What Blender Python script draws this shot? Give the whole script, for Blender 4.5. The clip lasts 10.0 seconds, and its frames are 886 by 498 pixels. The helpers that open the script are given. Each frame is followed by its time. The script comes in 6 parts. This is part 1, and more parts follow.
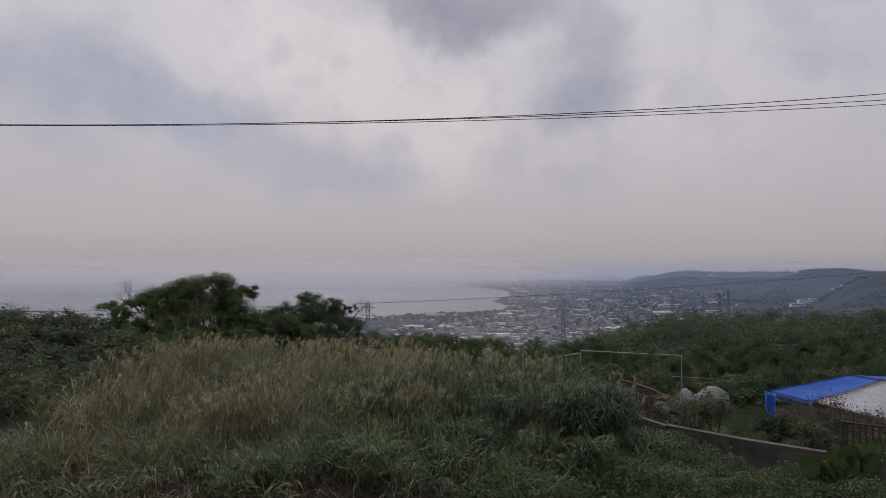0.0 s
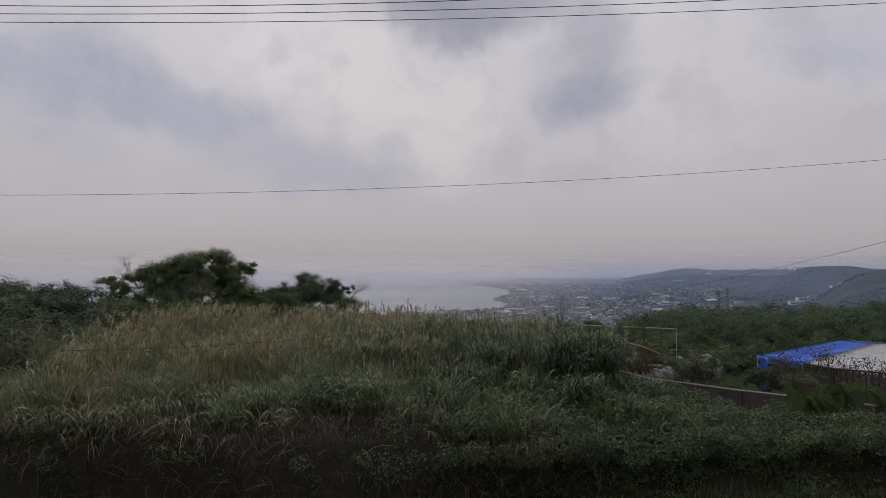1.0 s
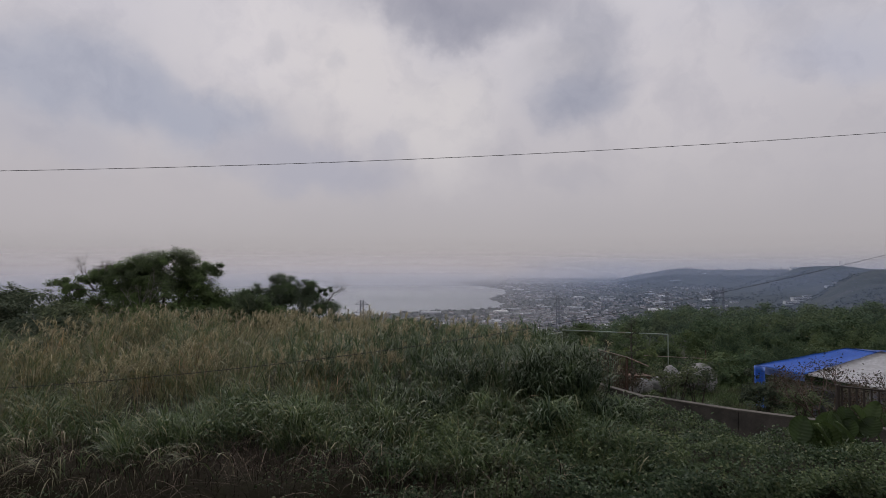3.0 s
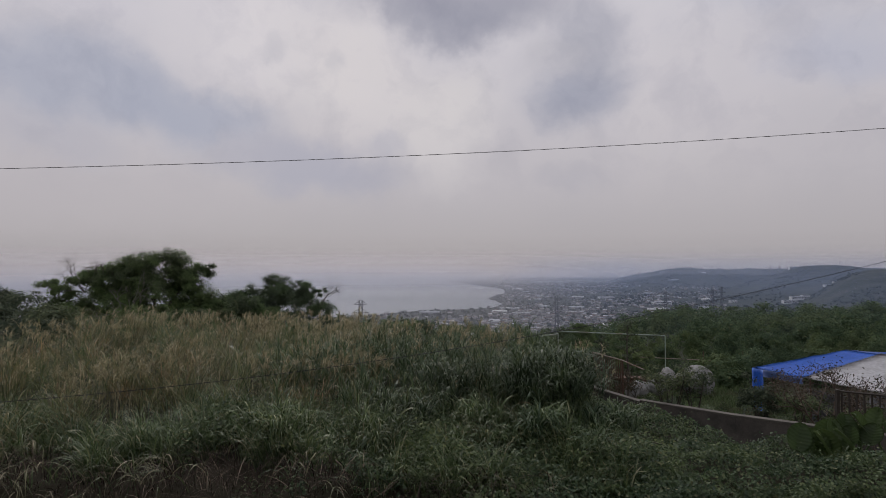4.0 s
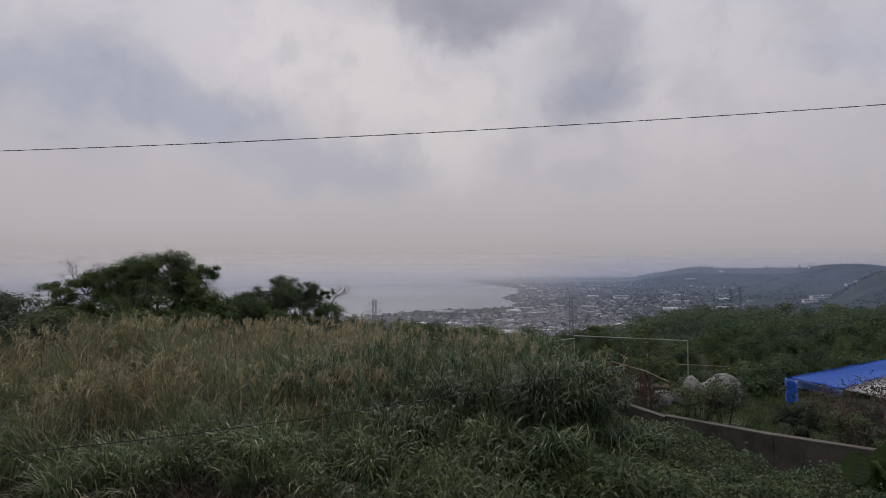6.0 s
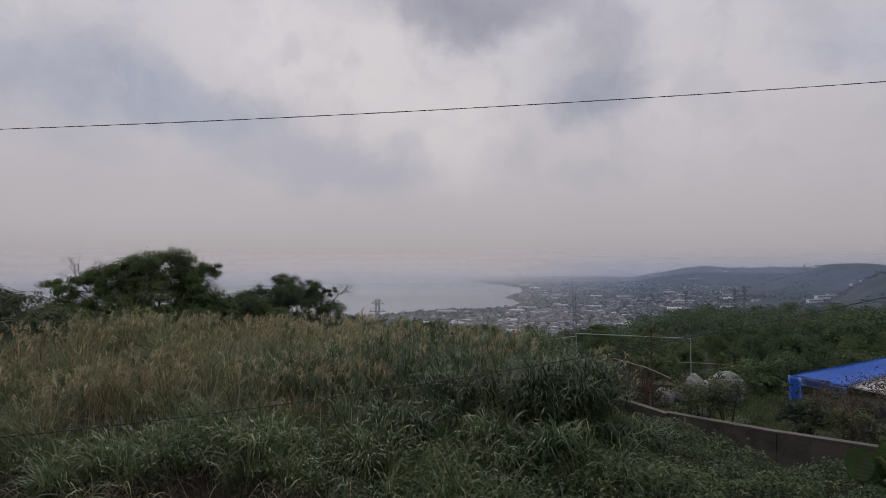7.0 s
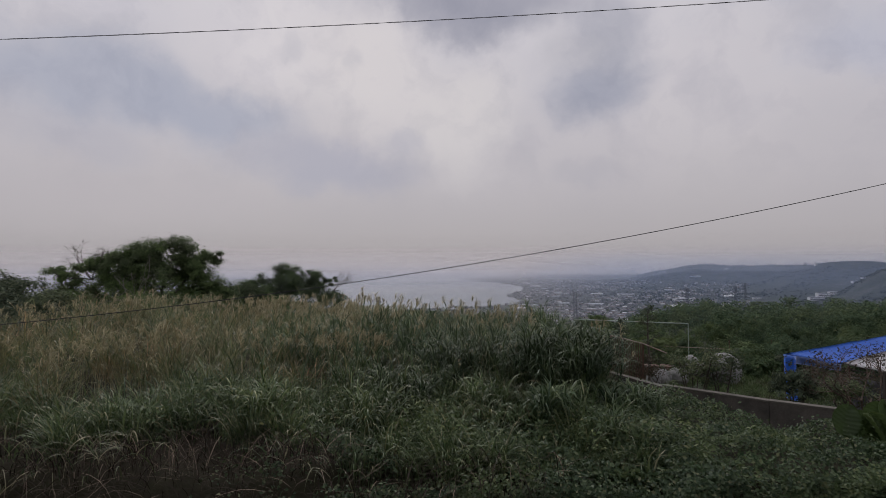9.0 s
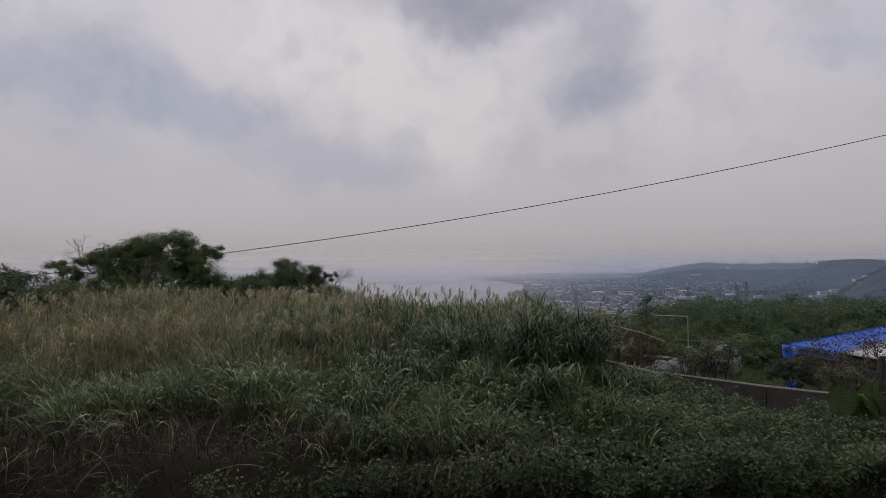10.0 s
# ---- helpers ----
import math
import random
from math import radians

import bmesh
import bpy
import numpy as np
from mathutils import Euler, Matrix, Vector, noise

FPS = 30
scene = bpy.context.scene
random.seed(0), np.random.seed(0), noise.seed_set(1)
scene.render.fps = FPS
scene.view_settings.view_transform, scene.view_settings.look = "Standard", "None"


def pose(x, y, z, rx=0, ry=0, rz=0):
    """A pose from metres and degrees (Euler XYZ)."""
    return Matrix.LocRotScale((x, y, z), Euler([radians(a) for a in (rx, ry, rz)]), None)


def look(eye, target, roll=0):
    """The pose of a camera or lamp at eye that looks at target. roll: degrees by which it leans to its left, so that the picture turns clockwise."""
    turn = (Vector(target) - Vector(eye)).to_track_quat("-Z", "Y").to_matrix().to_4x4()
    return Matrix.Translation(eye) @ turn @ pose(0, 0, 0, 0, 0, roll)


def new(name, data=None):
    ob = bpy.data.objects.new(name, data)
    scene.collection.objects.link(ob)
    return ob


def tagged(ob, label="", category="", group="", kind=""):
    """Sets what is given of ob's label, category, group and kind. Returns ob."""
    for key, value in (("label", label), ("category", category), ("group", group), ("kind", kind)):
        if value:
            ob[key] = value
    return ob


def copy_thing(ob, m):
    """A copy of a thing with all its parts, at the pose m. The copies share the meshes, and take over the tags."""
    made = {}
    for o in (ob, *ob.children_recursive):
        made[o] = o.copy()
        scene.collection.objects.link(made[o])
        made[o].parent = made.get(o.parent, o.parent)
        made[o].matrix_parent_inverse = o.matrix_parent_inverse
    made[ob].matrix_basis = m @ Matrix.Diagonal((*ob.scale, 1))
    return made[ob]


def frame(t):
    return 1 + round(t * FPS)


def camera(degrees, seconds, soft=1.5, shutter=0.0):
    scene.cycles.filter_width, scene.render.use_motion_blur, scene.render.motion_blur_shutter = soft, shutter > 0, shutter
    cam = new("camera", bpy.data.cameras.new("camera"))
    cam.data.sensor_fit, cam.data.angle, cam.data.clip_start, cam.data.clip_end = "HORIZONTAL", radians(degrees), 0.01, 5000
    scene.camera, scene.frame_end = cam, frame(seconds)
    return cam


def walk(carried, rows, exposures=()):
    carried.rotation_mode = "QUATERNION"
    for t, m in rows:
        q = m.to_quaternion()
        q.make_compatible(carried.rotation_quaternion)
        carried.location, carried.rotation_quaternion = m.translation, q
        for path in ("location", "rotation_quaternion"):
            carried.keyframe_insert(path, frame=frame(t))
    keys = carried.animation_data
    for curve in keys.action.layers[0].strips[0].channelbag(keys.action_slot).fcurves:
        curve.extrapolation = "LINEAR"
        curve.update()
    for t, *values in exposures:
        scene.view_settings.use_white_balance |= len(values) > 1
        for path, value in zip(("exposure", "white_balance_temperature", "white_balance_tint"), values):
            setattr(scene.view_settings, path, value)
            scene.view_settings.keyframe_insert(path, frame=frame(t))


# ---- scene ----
cam = camera(80.8, 10.0, 0.8)
PATH = [
    (0, (0.149, 0.312, 7.291), (0.142, 2.311, 7.357), 0.0),
    (0.3, (0.166, 0.309, 6.654), (0.16, 2.308, 6.718), -0.05),
    (0.5, (0.188, 0.297, 6.211), (0.183, 2.296, 6.274), -0.1),
    (0.7, (0.225, 0.225, 5.921), (0.221, 2.224, 5.983), -0.1),
    (1, (0.311, 0.1, 5.734), (0.307, 2.099, 5.795), -0.1),
    (1.2, (0.385, 0.095, 5.715), (0.382, 2.094, 5.775), -0.05),
    (1.5, (0.542, 0.115, 5.653), (0.539, 2.114, 5.712), -0.0),
    (2, (0.872, 1.074, 5.688), (0.87, 3.073, 5.747), -0.0),
    (2.5, (1.24, 1.882, 5.767), (1.244, 3.881, 5.827), -0.0),
    (4, (1.777, 2.612, 5.888), (1.79, 4.611, 5.946), -0.1),
    (4.5, (1.886, 3.085, 5.925), (1.886, 5.084, 5.983), -0.2),
    (5, (1.945, 3.455, 5.968), (1.929, 5.454, 6.026), -0.2),
    (5.5, (1.966, 3.721, 6.03), (1.937, 5.72, 6.087), -0.2),
    (7, (2.095, 3.982, 5.893), (2.043, 5.981, 5.947), -0.2),
    (7.5, (2.126, 3.938, 5.769), (2.073, 5.936, 5.822), -0.2),
    (8, (2.099, 3.86, 5.534), (2.046, 5.859, 5.586), -0.3),
    (8.5, (2.1, 3.821, 5.374), (2.045, 5.82, 5.423), -0.3),
    (9, (2.165, 3.752, 5.19), (2.11, 5.751, 5.238), -0.3),
    (9.5, (2.224, 3.689, 4.991), (2.167, 5.688, 5.038), -0.4),
    (10, (2.236, 3.69, 4.873), (2.177, 5.689, 4.917), -0.4),
]
walk(cam, [(t, look(eye, target, roll)) for t, eye, target, roll in PATH])


# ---- world, sun ----
SUN_EL, SUN_AZ = 42.0, -12.0      # degrees; azimuth from straight ahead (+y), right positive


def build_world():
    w = bpy.data.worlds.new("overcast_sky")
    scene.world = w
    w.use_nodes = True
    nt = w.node_tree
    nt.nodes.clear()
    N, L = nt.nodes.new, nt.links.new

    def math_node(op, a, b=None, c=None):
        n = N("ShaderNodeMath")
        n.operation = op
        for i, v in enumerate((a, b, c)):
            if v is None:
                continue
            if isinstance(v, (int, float)):
                n.inputs[i].default_value = v
            else:
                L(v, n.inputs[i])
        return n.outputs[0]

    def ramp(fac, stops):
        r = N("ShaderNodeValToRGB")
        r.color_ramp.interpolation = "B_SPLINE"
        while len(r.color_ramp.elements) < len(stops):
            r.color_ramp.elements.new(0.5)
        for e, (p, col) in zip(r.color_ramp.elements, stops):
            e.position, e.color = p, (*col, 1)
        L(fac, r.inputs[0])
        return r.outputs[0]

    def mix(fac, a, b):
        m = N("ShaderNodeMix")
        m.data_type = "RGBA"
        for sock, v in ((m.inputs[0], fac), (m.inputs[6], a), (m.inputs[7], b)):
            if isinstance(v, (int, float)):
                sock.default_value = v
            elif isinstance(v, tuple):
                sock.default_value = (*v, 1)
            else:
                L(v, sock)
        return m.outputs[2]

    tc = N("ShaderNodeTexCoord")
    norm = N("ShaderNodeVectorMath")
    norm.operation = "NORMALIZE"
    L(tc.outputs["Generated"], norm.inputs[0])
    sep = N("ShaderNodeSeparateXYZ")
    L(norm.outputs[0], sep.inputs[0])
    x, y, z = sep.outputs
    az = math_node("ARCTAN2", x, y)
    el = math_node("ARCSINE", z)
    flat = N("ShaderNodeCombineXYZ")
    L(az, flat.inputs[0])
    L(el, flat.inputs[1])
    # uneven cloud edges
    warp = N("ShaderNodeTexNoise")
    warp.inputs["Scale"].default_value = 7.0
    warp.inputs["Detail"].default_value = 7.0
    warp.inputs["Roughness"].default_value = 0.55
    L(norm.outputs[0], warp.inputs["Vector"])
    off = N("ShaderNodeVectorMath")
    off.operation = "SUBTRACT"
    L(warp.outputs["Color"], off.inputs[0])
    off.inputs[1].default_value = (0.5, 0.5, 0.5)
    sc = N("ShaderNodeVectorMath")
    sc.operation = "SCALE"
    L(off.outputs[0], sc.inputs[0])
    sc.inputs["Scale"].default_value = 0.15
    pos = N("ShaderNodeVectorMath")
    pos.operation = "ADD"
    L(flat.outputs[0], pos.inputs[0])
    L(sc.outputs[0], pos.inputs[1])

    # haze to cloud deck, by elevation (0 = horizon, 1 = zenith)
    up = math_node("MAXIMUM", math_node("DIVIDE", el, 1.5708), 0.0)
    col = ramp(up, SKY_RAMP)
    soft = N("ShaderNodeTexNoise")
    soft.inputs["Scale"].default_value = 2.6
    soft.inputs["Detail"].default_value = 6.0
    L(norm.outputs[0], soft.inputs["Vector"])
    high = ramp(soft.outputs["Fac"], [(0.35, (0.72, 0.75, 0.82)), (0.62, (1.12, 1.1, 1.09))])
    gate = math_node("MULTIPLY", math_node("MINIMUM", math_node("MULTIPLY", up, 4.0), 1.0), 0.55)
    tint = mix(gate, (1.0, 1.0, 1.0), high)
    mul = N("ShaderNodeMix")
    mul.data_type, mul.blend_type = "RGBA", "MULTIPLY"
    mul.inputs[0].default_value = 1.0
    L(col, mul.inputs[6])
    L(tint, mul.inputs[7])
    col = mul.outputs[2]
    # single clouds: azimuth, elevation, half width, half height, turn, strength, colour
    for a, e, hw, hh, turn, k, c in CLOUDS:
        mp = N("ShaderNodeMapping")
        mp.vector_type = "TEXTURE"
        mp.inputs["Location"].default_value = (radians(a), radians(e), 0)
        mp.inputs["Rotation"].default_value = (0, 0, radians(turn))
        mp.inputs["Scale"].default_value = (radians(hw), radians(hh), 1)
        L(pos.outputs[0], mp.inputs["Vector"])
        fl = N("ShaderNodeVectorMath")
        fl.operation = "MULTIPLY"
        L(mp.outputs[0], fl.inputs[0])
        fl.inputs[1].default_value = (1, 1, 0)
        ln = N("ShaderNodeVectorMath")
        ln.operation = "LENGTH"
        L(fl.outputs[0], ln.inputs[0])
        mr = N("ShaderNodeMapRange")
        mr.interpolation_type = "SMOOTHERSTEP"
        mr.inputs["From Min"].default_value = 1.2
        mr.inputs["From Max"].default_value = 0.15
        mr.inputs["To Min"].default_value = 0.0
        mr.inputs["To Max"].default_value = k * 0.92
        L(ln.outputs["Value"], mr.inputs["Value"])
        col = mix(mr.outputs[0], col, c)
    # fine structure of the cloud deck
    fine = N("ShaderNodeTexNoise")
    fine.inputs["Scale"].default_value = 9.0
    fine.inputs["Detail"].default_value = 8.0
    fine.inputs["Roughness"].default_value = 0.6
    L(pos.outputs[0], fine.inputs["Vector"])
    lace = ramp(fine.outputs["Fac"], [(0.32, (0.84, 0.85, 0.88)), (0.68, (1.13, 1.12, 1.10))])
    gate2 = math_node("MINIMUM", math_node("MULTIPLY", math_node("MAXIMUM", math_node("SUBTRACT", up, 0.05), 0.0), 8.0), 1.0)
    mul2 = N("ShaderNodeMix")
    mul2.data_type, mul2.blend_type = "RGBA", "MULTIPLY"
    L(gate2, mul2.inputs[0])
    L(col, mul2.inputs[6])
    L(lace, mul2.inputs[7])
    col = mul2.outputs[2]
    warm = N("ShaderNodeMix")
    warm.data_type, warm.blend_type = "RGBA", "MULTIPLY"
    warm.inputs[0].default_value = 1.0
    warm.inputs[7].default_value = (1.012, 1.0, 1.02, 1)
    L(col, warm.inputs[6])
    col = warm.outputs[2]
    sky = N("ShaderNodeTexSky")
    sky.sky_type, sky.sun_disc = "NISHITA", False
    sky.sun_elevation, sky.sun_rotation = radians(SUN_EL), radians(SUN_AZ)
    b1, b2 = N("ShaderNodeBackground"), N("ShaderNodeBackground")
    L(sky.outputs[0], b1.inputs[0])
    b1.inputs[1].default_value = 0.05
    L(col, b2.inputs[0])
    b2.inputs[1].default_value = 1.0
    mx, out = N("ShaderNodeMixShader"), N("ShaderNodeOutputWorld")
    mx.inputs[0].default_value = 0.95
    L(b1.outputs[0], mx.inputs[1])
    L(b2.outputs[0], mx.inputs[2])
    L(mx.outputs[0], out.inputs[0])


SKY_RAMP = [(0.0, (0.37, 0.352, 0.365)), (0.035, (0.415, 0.393, 0.405)), (0.10, (0.51, 0.485, 0.50)),
            (0.20, (0.58, 0.555, 0.57)), (0.45, (0.74, 0.725, 0.75)), (1.0, (0.80, 0.80, 0.84))]
CLOUDS = [
    (-8, 19, 15, 8, -25, 0.7, (0.68, 0.645, 0.635)),
    (-20, 22, 6, 5, -40, 0.6, (0.68, 0.65, 0.66)),
    (1, 15, 7, 9, -35, 0.6, (0.66, 0.63, 0.62)),
    (26, 17, 12, 7, 0, 0.45, (0.58, 0.555, 0.575)),
    (-36, 23, 8, 2.2, -8, 0.45, (0.60, 0.58, 0.62)),
    (2.5, 27.6, 18, 4.6, 0, 0.9, (0.30, 0.305, 0.365)),
    (0.5, 25.4, 9, 2.6, -4, 0.7, (0.31, 0.315, 0.375)),
    (-36, 16.2, 17, 5.2, -8, 0.9, (0.385, 0.405, 0.48)),
    (-25, 15.2, 10, 3.0, -8, 0.85, (0.385, 0.405, 0.48)),
    (-12, 20.5, 1.8, 1.2, -40, 0.35, (0.45, 0.45, 0.49)),
    (-17.5, 22.3, 1.5, 1.6, -40, 0.35, (0.45, 0.45, 0.49)),
    (15.6, 17.2, 6.6, 4.6, 10, 0.9, (0.33, 0.345, 0.415)),
    (16.0, 23.0, 5.0, 6.0, 0, 0.7, (0.39, 0.395, 0.45)),
    (12, 21.5, 4, 3, 0, 0.5, (0.44, 0.435, 0.47)),
    (-32, 6.5, 17, 5, 0, 0.5, (0.48, 0.45, 0.465)),
    (-14.5, 10.6, 13, 3.4, -6, 0.65, (0.36, 0.37, 0.45)),
    (-5.5, 12.5, 3, 1.6, 0, 0.45, (0.43, 0.43, 0.49)),
    (-37, 11, 7, 2.2, -8, 0.6, (0.43, 0.425, 0.475)),
    (14, 8.6, 5, 1.8, 0, 0.45, (0.40, 0.39, 0.43)),
    (39, 18.5, 8, 4, 0, 0.6, (0.43, 0.45, 0.54)),
    (38, 26, 16, 4, 0, 0.6, (0.43, 0.45, 0.53)),
]
build_world()
sun = new("sun", bpy.data.lights.new("sun", "SUN"))
sun.data.energy, sun.data.angle, sun.data.color = 1.2, radians(25), (1.0, 0.96, 0.92)
sun.matrix_world = look((0, 0, 0), (-math.sin(radians(SUN_AZ)) * math.cos(radians(SUN_EL)),
                                    -math.cos(radians(SUN_AZ)) * math.cos(radians(SUN_EL)), -math.sin(radians(SUN_EL))))
sun.location = (-20, 60, 60)


# ---- materials ----
def nodes_of(name):
    m = bpy.data.materials.new(name)
    m.use_nodes = True
    nt = m.node_tree
    return m, nt, nt.nodes.new, nt.links.new, nt.nodes["Principled BSDF"]


def ramp_node(N, L, fac, stops, interp="LINEAR"):
    r = N("ShaderNodeValToRGB")
    r.color_ramp.interpolation = interp
    while len(r.color_ramp.elements) < len(stops):
        r.color_ramp.elements.new(0.5)
    for e, (p, c) in zip(r.color_ramp.elements, stops):
        e.position, e.color = p, (*c, 1)
    L(fac, r.inputs[0])
    return r.outputs[0]


def noise_node(N, L, scale, detail=4, vec=None, rough=0.55):
    n = N("ShaderNodeTexNoise")
    n.inputs["Scale"].default_value, n.inputs["Detail"].default_value = scale, detail
    n.inputs["Roughness"].default_value = rough
    if vec is not None:
        L(vec, n.inputs["Vector"])
    return n.outputs["Fac"]


def mix_rgb(N, L, fac, a, b, blend="MIX"):
    m = N("ShaderNodeMix")
    m.data_type, m.blend_type = "RGBA", blend
    for sock, v in ((m.inputs[0], fac), (m.inputs[6], a), (m.inputs[7], b)):
        if isinstance(v, (int, float)):
            sock.default_value = v
        elif isinstance(v, tuple):
            sock.default_value = (*v, 1)
        else:
            L(v, sock)
    return m.outputs[2]


def surface(name, dark, light, scale=3.0, fine=40.0, rough=0.8, bump=0.3, metal=0.0, stain=None, stain_scale=0.7, coat=0.0):
    """A worn solid: two colours by a coarse and a fine noise, relief, and an optional stain."""
    m, nt, N, L, b = nodes_of(name)
    g = N("ShaderNodeNewGeometry").outputs["Position"]
    a = noise_node(N, L, scale, 5, g)
    f = noise_node(N, L, fine, 3, g)
    col = mix_rgb(N, L, a, dark, light)
    grain = ramp_node(N, L, f, [(0.3, (0.8, 0.8, 0.8)), (0.7, (1.12, 1.12, 1.12))])
    col = mix_rgb(N, L, 1.0, col, grain, "MULTIPLY")
    if stain:
        s = ramp_node(N, L, noise_node(N, L, stain_scale, 6, g, 0.65), [(0.48, (0, 0, 0)), (0.66, (1, 1, 1))])
        col = mix_rgb(N, L, s, col, stain)
    L(col, b.inputs["Base Color"])
    b.inputs["Roughness"].default_value, b.inputs["Metallic"].default_value = rough, metal
    if bump:
        bp = N("ShaderNodeBump")
        bp.inputs["Strength"].default_value, bp.inputs["Distance"].default_value = bump, 0.02
        L(f, bp.inputs["Height"])
        L(bp.outputs[0], b.inputs["Normal"])
    return m


def foliage(name, stops, patch=None, patch_scale=0.35, patch_band=(0.45, 0.6), rough=0.55, through_light=0.35, gloss=0.16, blush=None):
    """Leaves or blades: a colour for each leaf, patches of another tone, some light shining through."""
    m, nt, N, L, b = nodes_of(name)
    geo = N("ShaderNodeNewGeometry")
    col = ramp_node(N, L, geo.outputs["Random Per Island"], stops)
    if patch:
        pf = noise_node(N, L, patch_scale, 4, geo.outputs["Position"])
        pm = ramp_node(N, L, pf, [(patch_band[0], (0, 0, 0)), (patch_band[1], (1, 1, 1))])
        other = ramp_node(N, L, geo.outputs["Random Per Island"], patch)
        col = mix_rgb(N, L, pm, col, other)
    if blush:
        red = ramp_node(N, L, noise_node(N, L, 0.55, 4, geo.outputs["Position"], 0.65), [(0.36, (0.82, 0.96, 0.9)), (0.52, (1.0, 1.0, 1.0)), (0.62, blush)])
        col = mix_rgb(N, L, 1.0, col, red, "MULTIPLY")
    tone = ramp_node(N, L, noise_node(N, L, 1.7, 3, geo.outputs["Position"]), [(0.3, (0.75, 0.75, 0.75)), (0.7, (1.2, 1.2, 1.2))])
    col = mix_rgb(N, L, 1.0, col, tone, "MULTIPLY")
    plant = ramp_node(N, L, N("ShaderNodeObjectInfo").outputs["Random"], [(0.0, (0.78, 0.80, 0.85)), (0.5, (1.0, 1.0, 1.0)), (1.0, (1.22, 1.18, 1.05))])
    col = mix_rgb(N, L, 1.0, col, plant, "MULTIPLY")
    L(col, b.inputs["Base Color"])
    b.inputs["Roughness"].default_value = rough
    b.inputs["Specular IOR Level"].default_value = gloss
    tr = N("ShaderNodeBsdfTranslucent")
    L(col, tr.inputs[0])
    mx = N("ShaderNodeMixShader")
    mx.inputs[0].default_value = through_light
    L(b.outputs[0], mx.inputs[1])
    L(tr.outputs[0], mx.inputs[2])
    L(mx.outputs[0], nt.nodes["Material Output"].inputs[0])
    return m


M = {}
M["plume_grass"] = foliage("plume_grass", [(0.0, (0.079, 0.076, 0.047)), (0.3, (0.173, 0.154, 0.092)), (0.55, (0.147, 0.157, 0.079)), (0.8, (0.268, 0.211, 0.142)), (1.0, (0.441, 0.371, 0.263))],
                           [(0.0, (0.053, 0.077, 0.042)), (0.6, (0.110, 0.144, 0.065)), (1.0, (0.221, 0.216, 0.110))], 0.42, (0.38, 0.55), rough=0.42, gloss=0.3, blush=(1.2, 0.94, 0.92))
M["green_grass"] = foliage("green_grass", [(0.0, (0.049, 0.080, 0.036)), (0.5, (0.093, 0.137, 0.053)), (0.88, (0.160, 0.205, 0.083)), (1.0, (0.332, 0.308, 0.179))],
                           [(0.0, (0.042, 0.064, 0.033)), (0.6, (0.073, 0.103, 0.044)), (0.93, (0.153, 0.148, 0.076)), (1.0, (0.319, 0.268, 0.169))], 0.5, (0.5, 0.65), rough=0.38, gloss=0.3)
M["clump_grass"] = foliage("clump_grass", [(0.0, (0.036, 0.063, 0.033)), (0.6, (0.068, 0.105, 0.050)), (0.94, (0.116, 0.152, 0.072)), (1.0, (0.231, 0.231, 0.130))], rough=0.42, gloss=0.22, through_light=0.25)
M["tussock_grass"] = foliage("tussock_grass", [(0.0, (0.029, 0.048, 0.024)), (0.6, (0.055, 0.082, 0.040)), (0.95, (0.099, 0.126, 0.062)), (1.0, (0.209, 0.210, 0.125))], rough=0.45, gloss=0.18, through_light=0.2)
M["lawn"] = foliage("lawn", [(0.0, (0.09, 0.135, 0.055)), (0.6, (0.14, 0.19, 0.08)), (1.0, (0.2, 0.24, 0.11))], [(0.0, (0.08, 0.085, 0.045)), (1.0, (0.15, 0.14, 0.08))], 0.7, (0.52, 0.65), rough=0.6)
M["edge_grass"] = foliage("edge_grass", [(0.0, (0.056, 0.074, 0.038)), (0.5, (0.118, 0.129, 0.067)), (0.85, (0.213, 0.196, 0.123)), (1.0, (0.381, 0.336, 0.241))], rough=0.42, gloss=0.25)
# dead stems, most near-black: shade below the overhang is put into the colour
M["shaded_stems"] = foliage("shaded_stems", [(0.0, (0.019, 0.015, 0.013)), (0.8, (0.043, 0.034, 0.028)), (1.0, (0.230, 0.182, 0.145))], through_light=0.12, rough=0.85, gloss=0.05)
M["plume"] = foliage("plume", [(0.0, (0.19, 0.175, 0.11)), (0.6, (0.30, 0.275, 0.185)), (1.0, (0.42, 0.39, 0.29))], through_light=0.45, rough=0.85)
M["vine"] = foliage("vine", [(0.0, (0.032, 0.055, 0.031)), (0.6, (0.063, 0.098, 0.049)), (0.9, (0.105, 0.143, 0.074)), (1.0, (0.191, 0.195, 0.112))],
                    [(0.0, (0.055, 0.084, 0.039)), (0.7, (0.098, 0.136, 0.058)), (1.0, (0.165, 0.191, 0.089))], 0.65, (0.46, 0.6), rough=0.5, gloss=0.25)
M["tree_leaf"] = foliage("tree_leaf", [(0.0, (0.069, 0.103, 0.049)), (0.6, (0.098, 0.143, 0.060)), (1.0, (0.131, 0.181, 0.075))],
                         [(0.0, (0.065, 0.088, 0.052)), (1.0, (0.106, 0.131, 0.075))], 0.5, (0.45, 0.6), rough=0.75, through_light=0.35, gloss=0.08)
M["shrub_leaf"] = foliage("shrub_leaf", [(0.0, (0.055, 0.078, 0.044)), (0.7, (0.098, 0.13, 0.068)), (1.0, (0.155, 0.18, 0.10))], through_light=0.3)
M["scrub_leaf"] = foliage("scrub_leaf", [(0.0, (0.054, 0.074, 0.048)), (0.7, (0.096, 0.120, 0.073)), (1.0, (0.156, 0.174, 0.106))], rough=0.8, through_light=0.3)
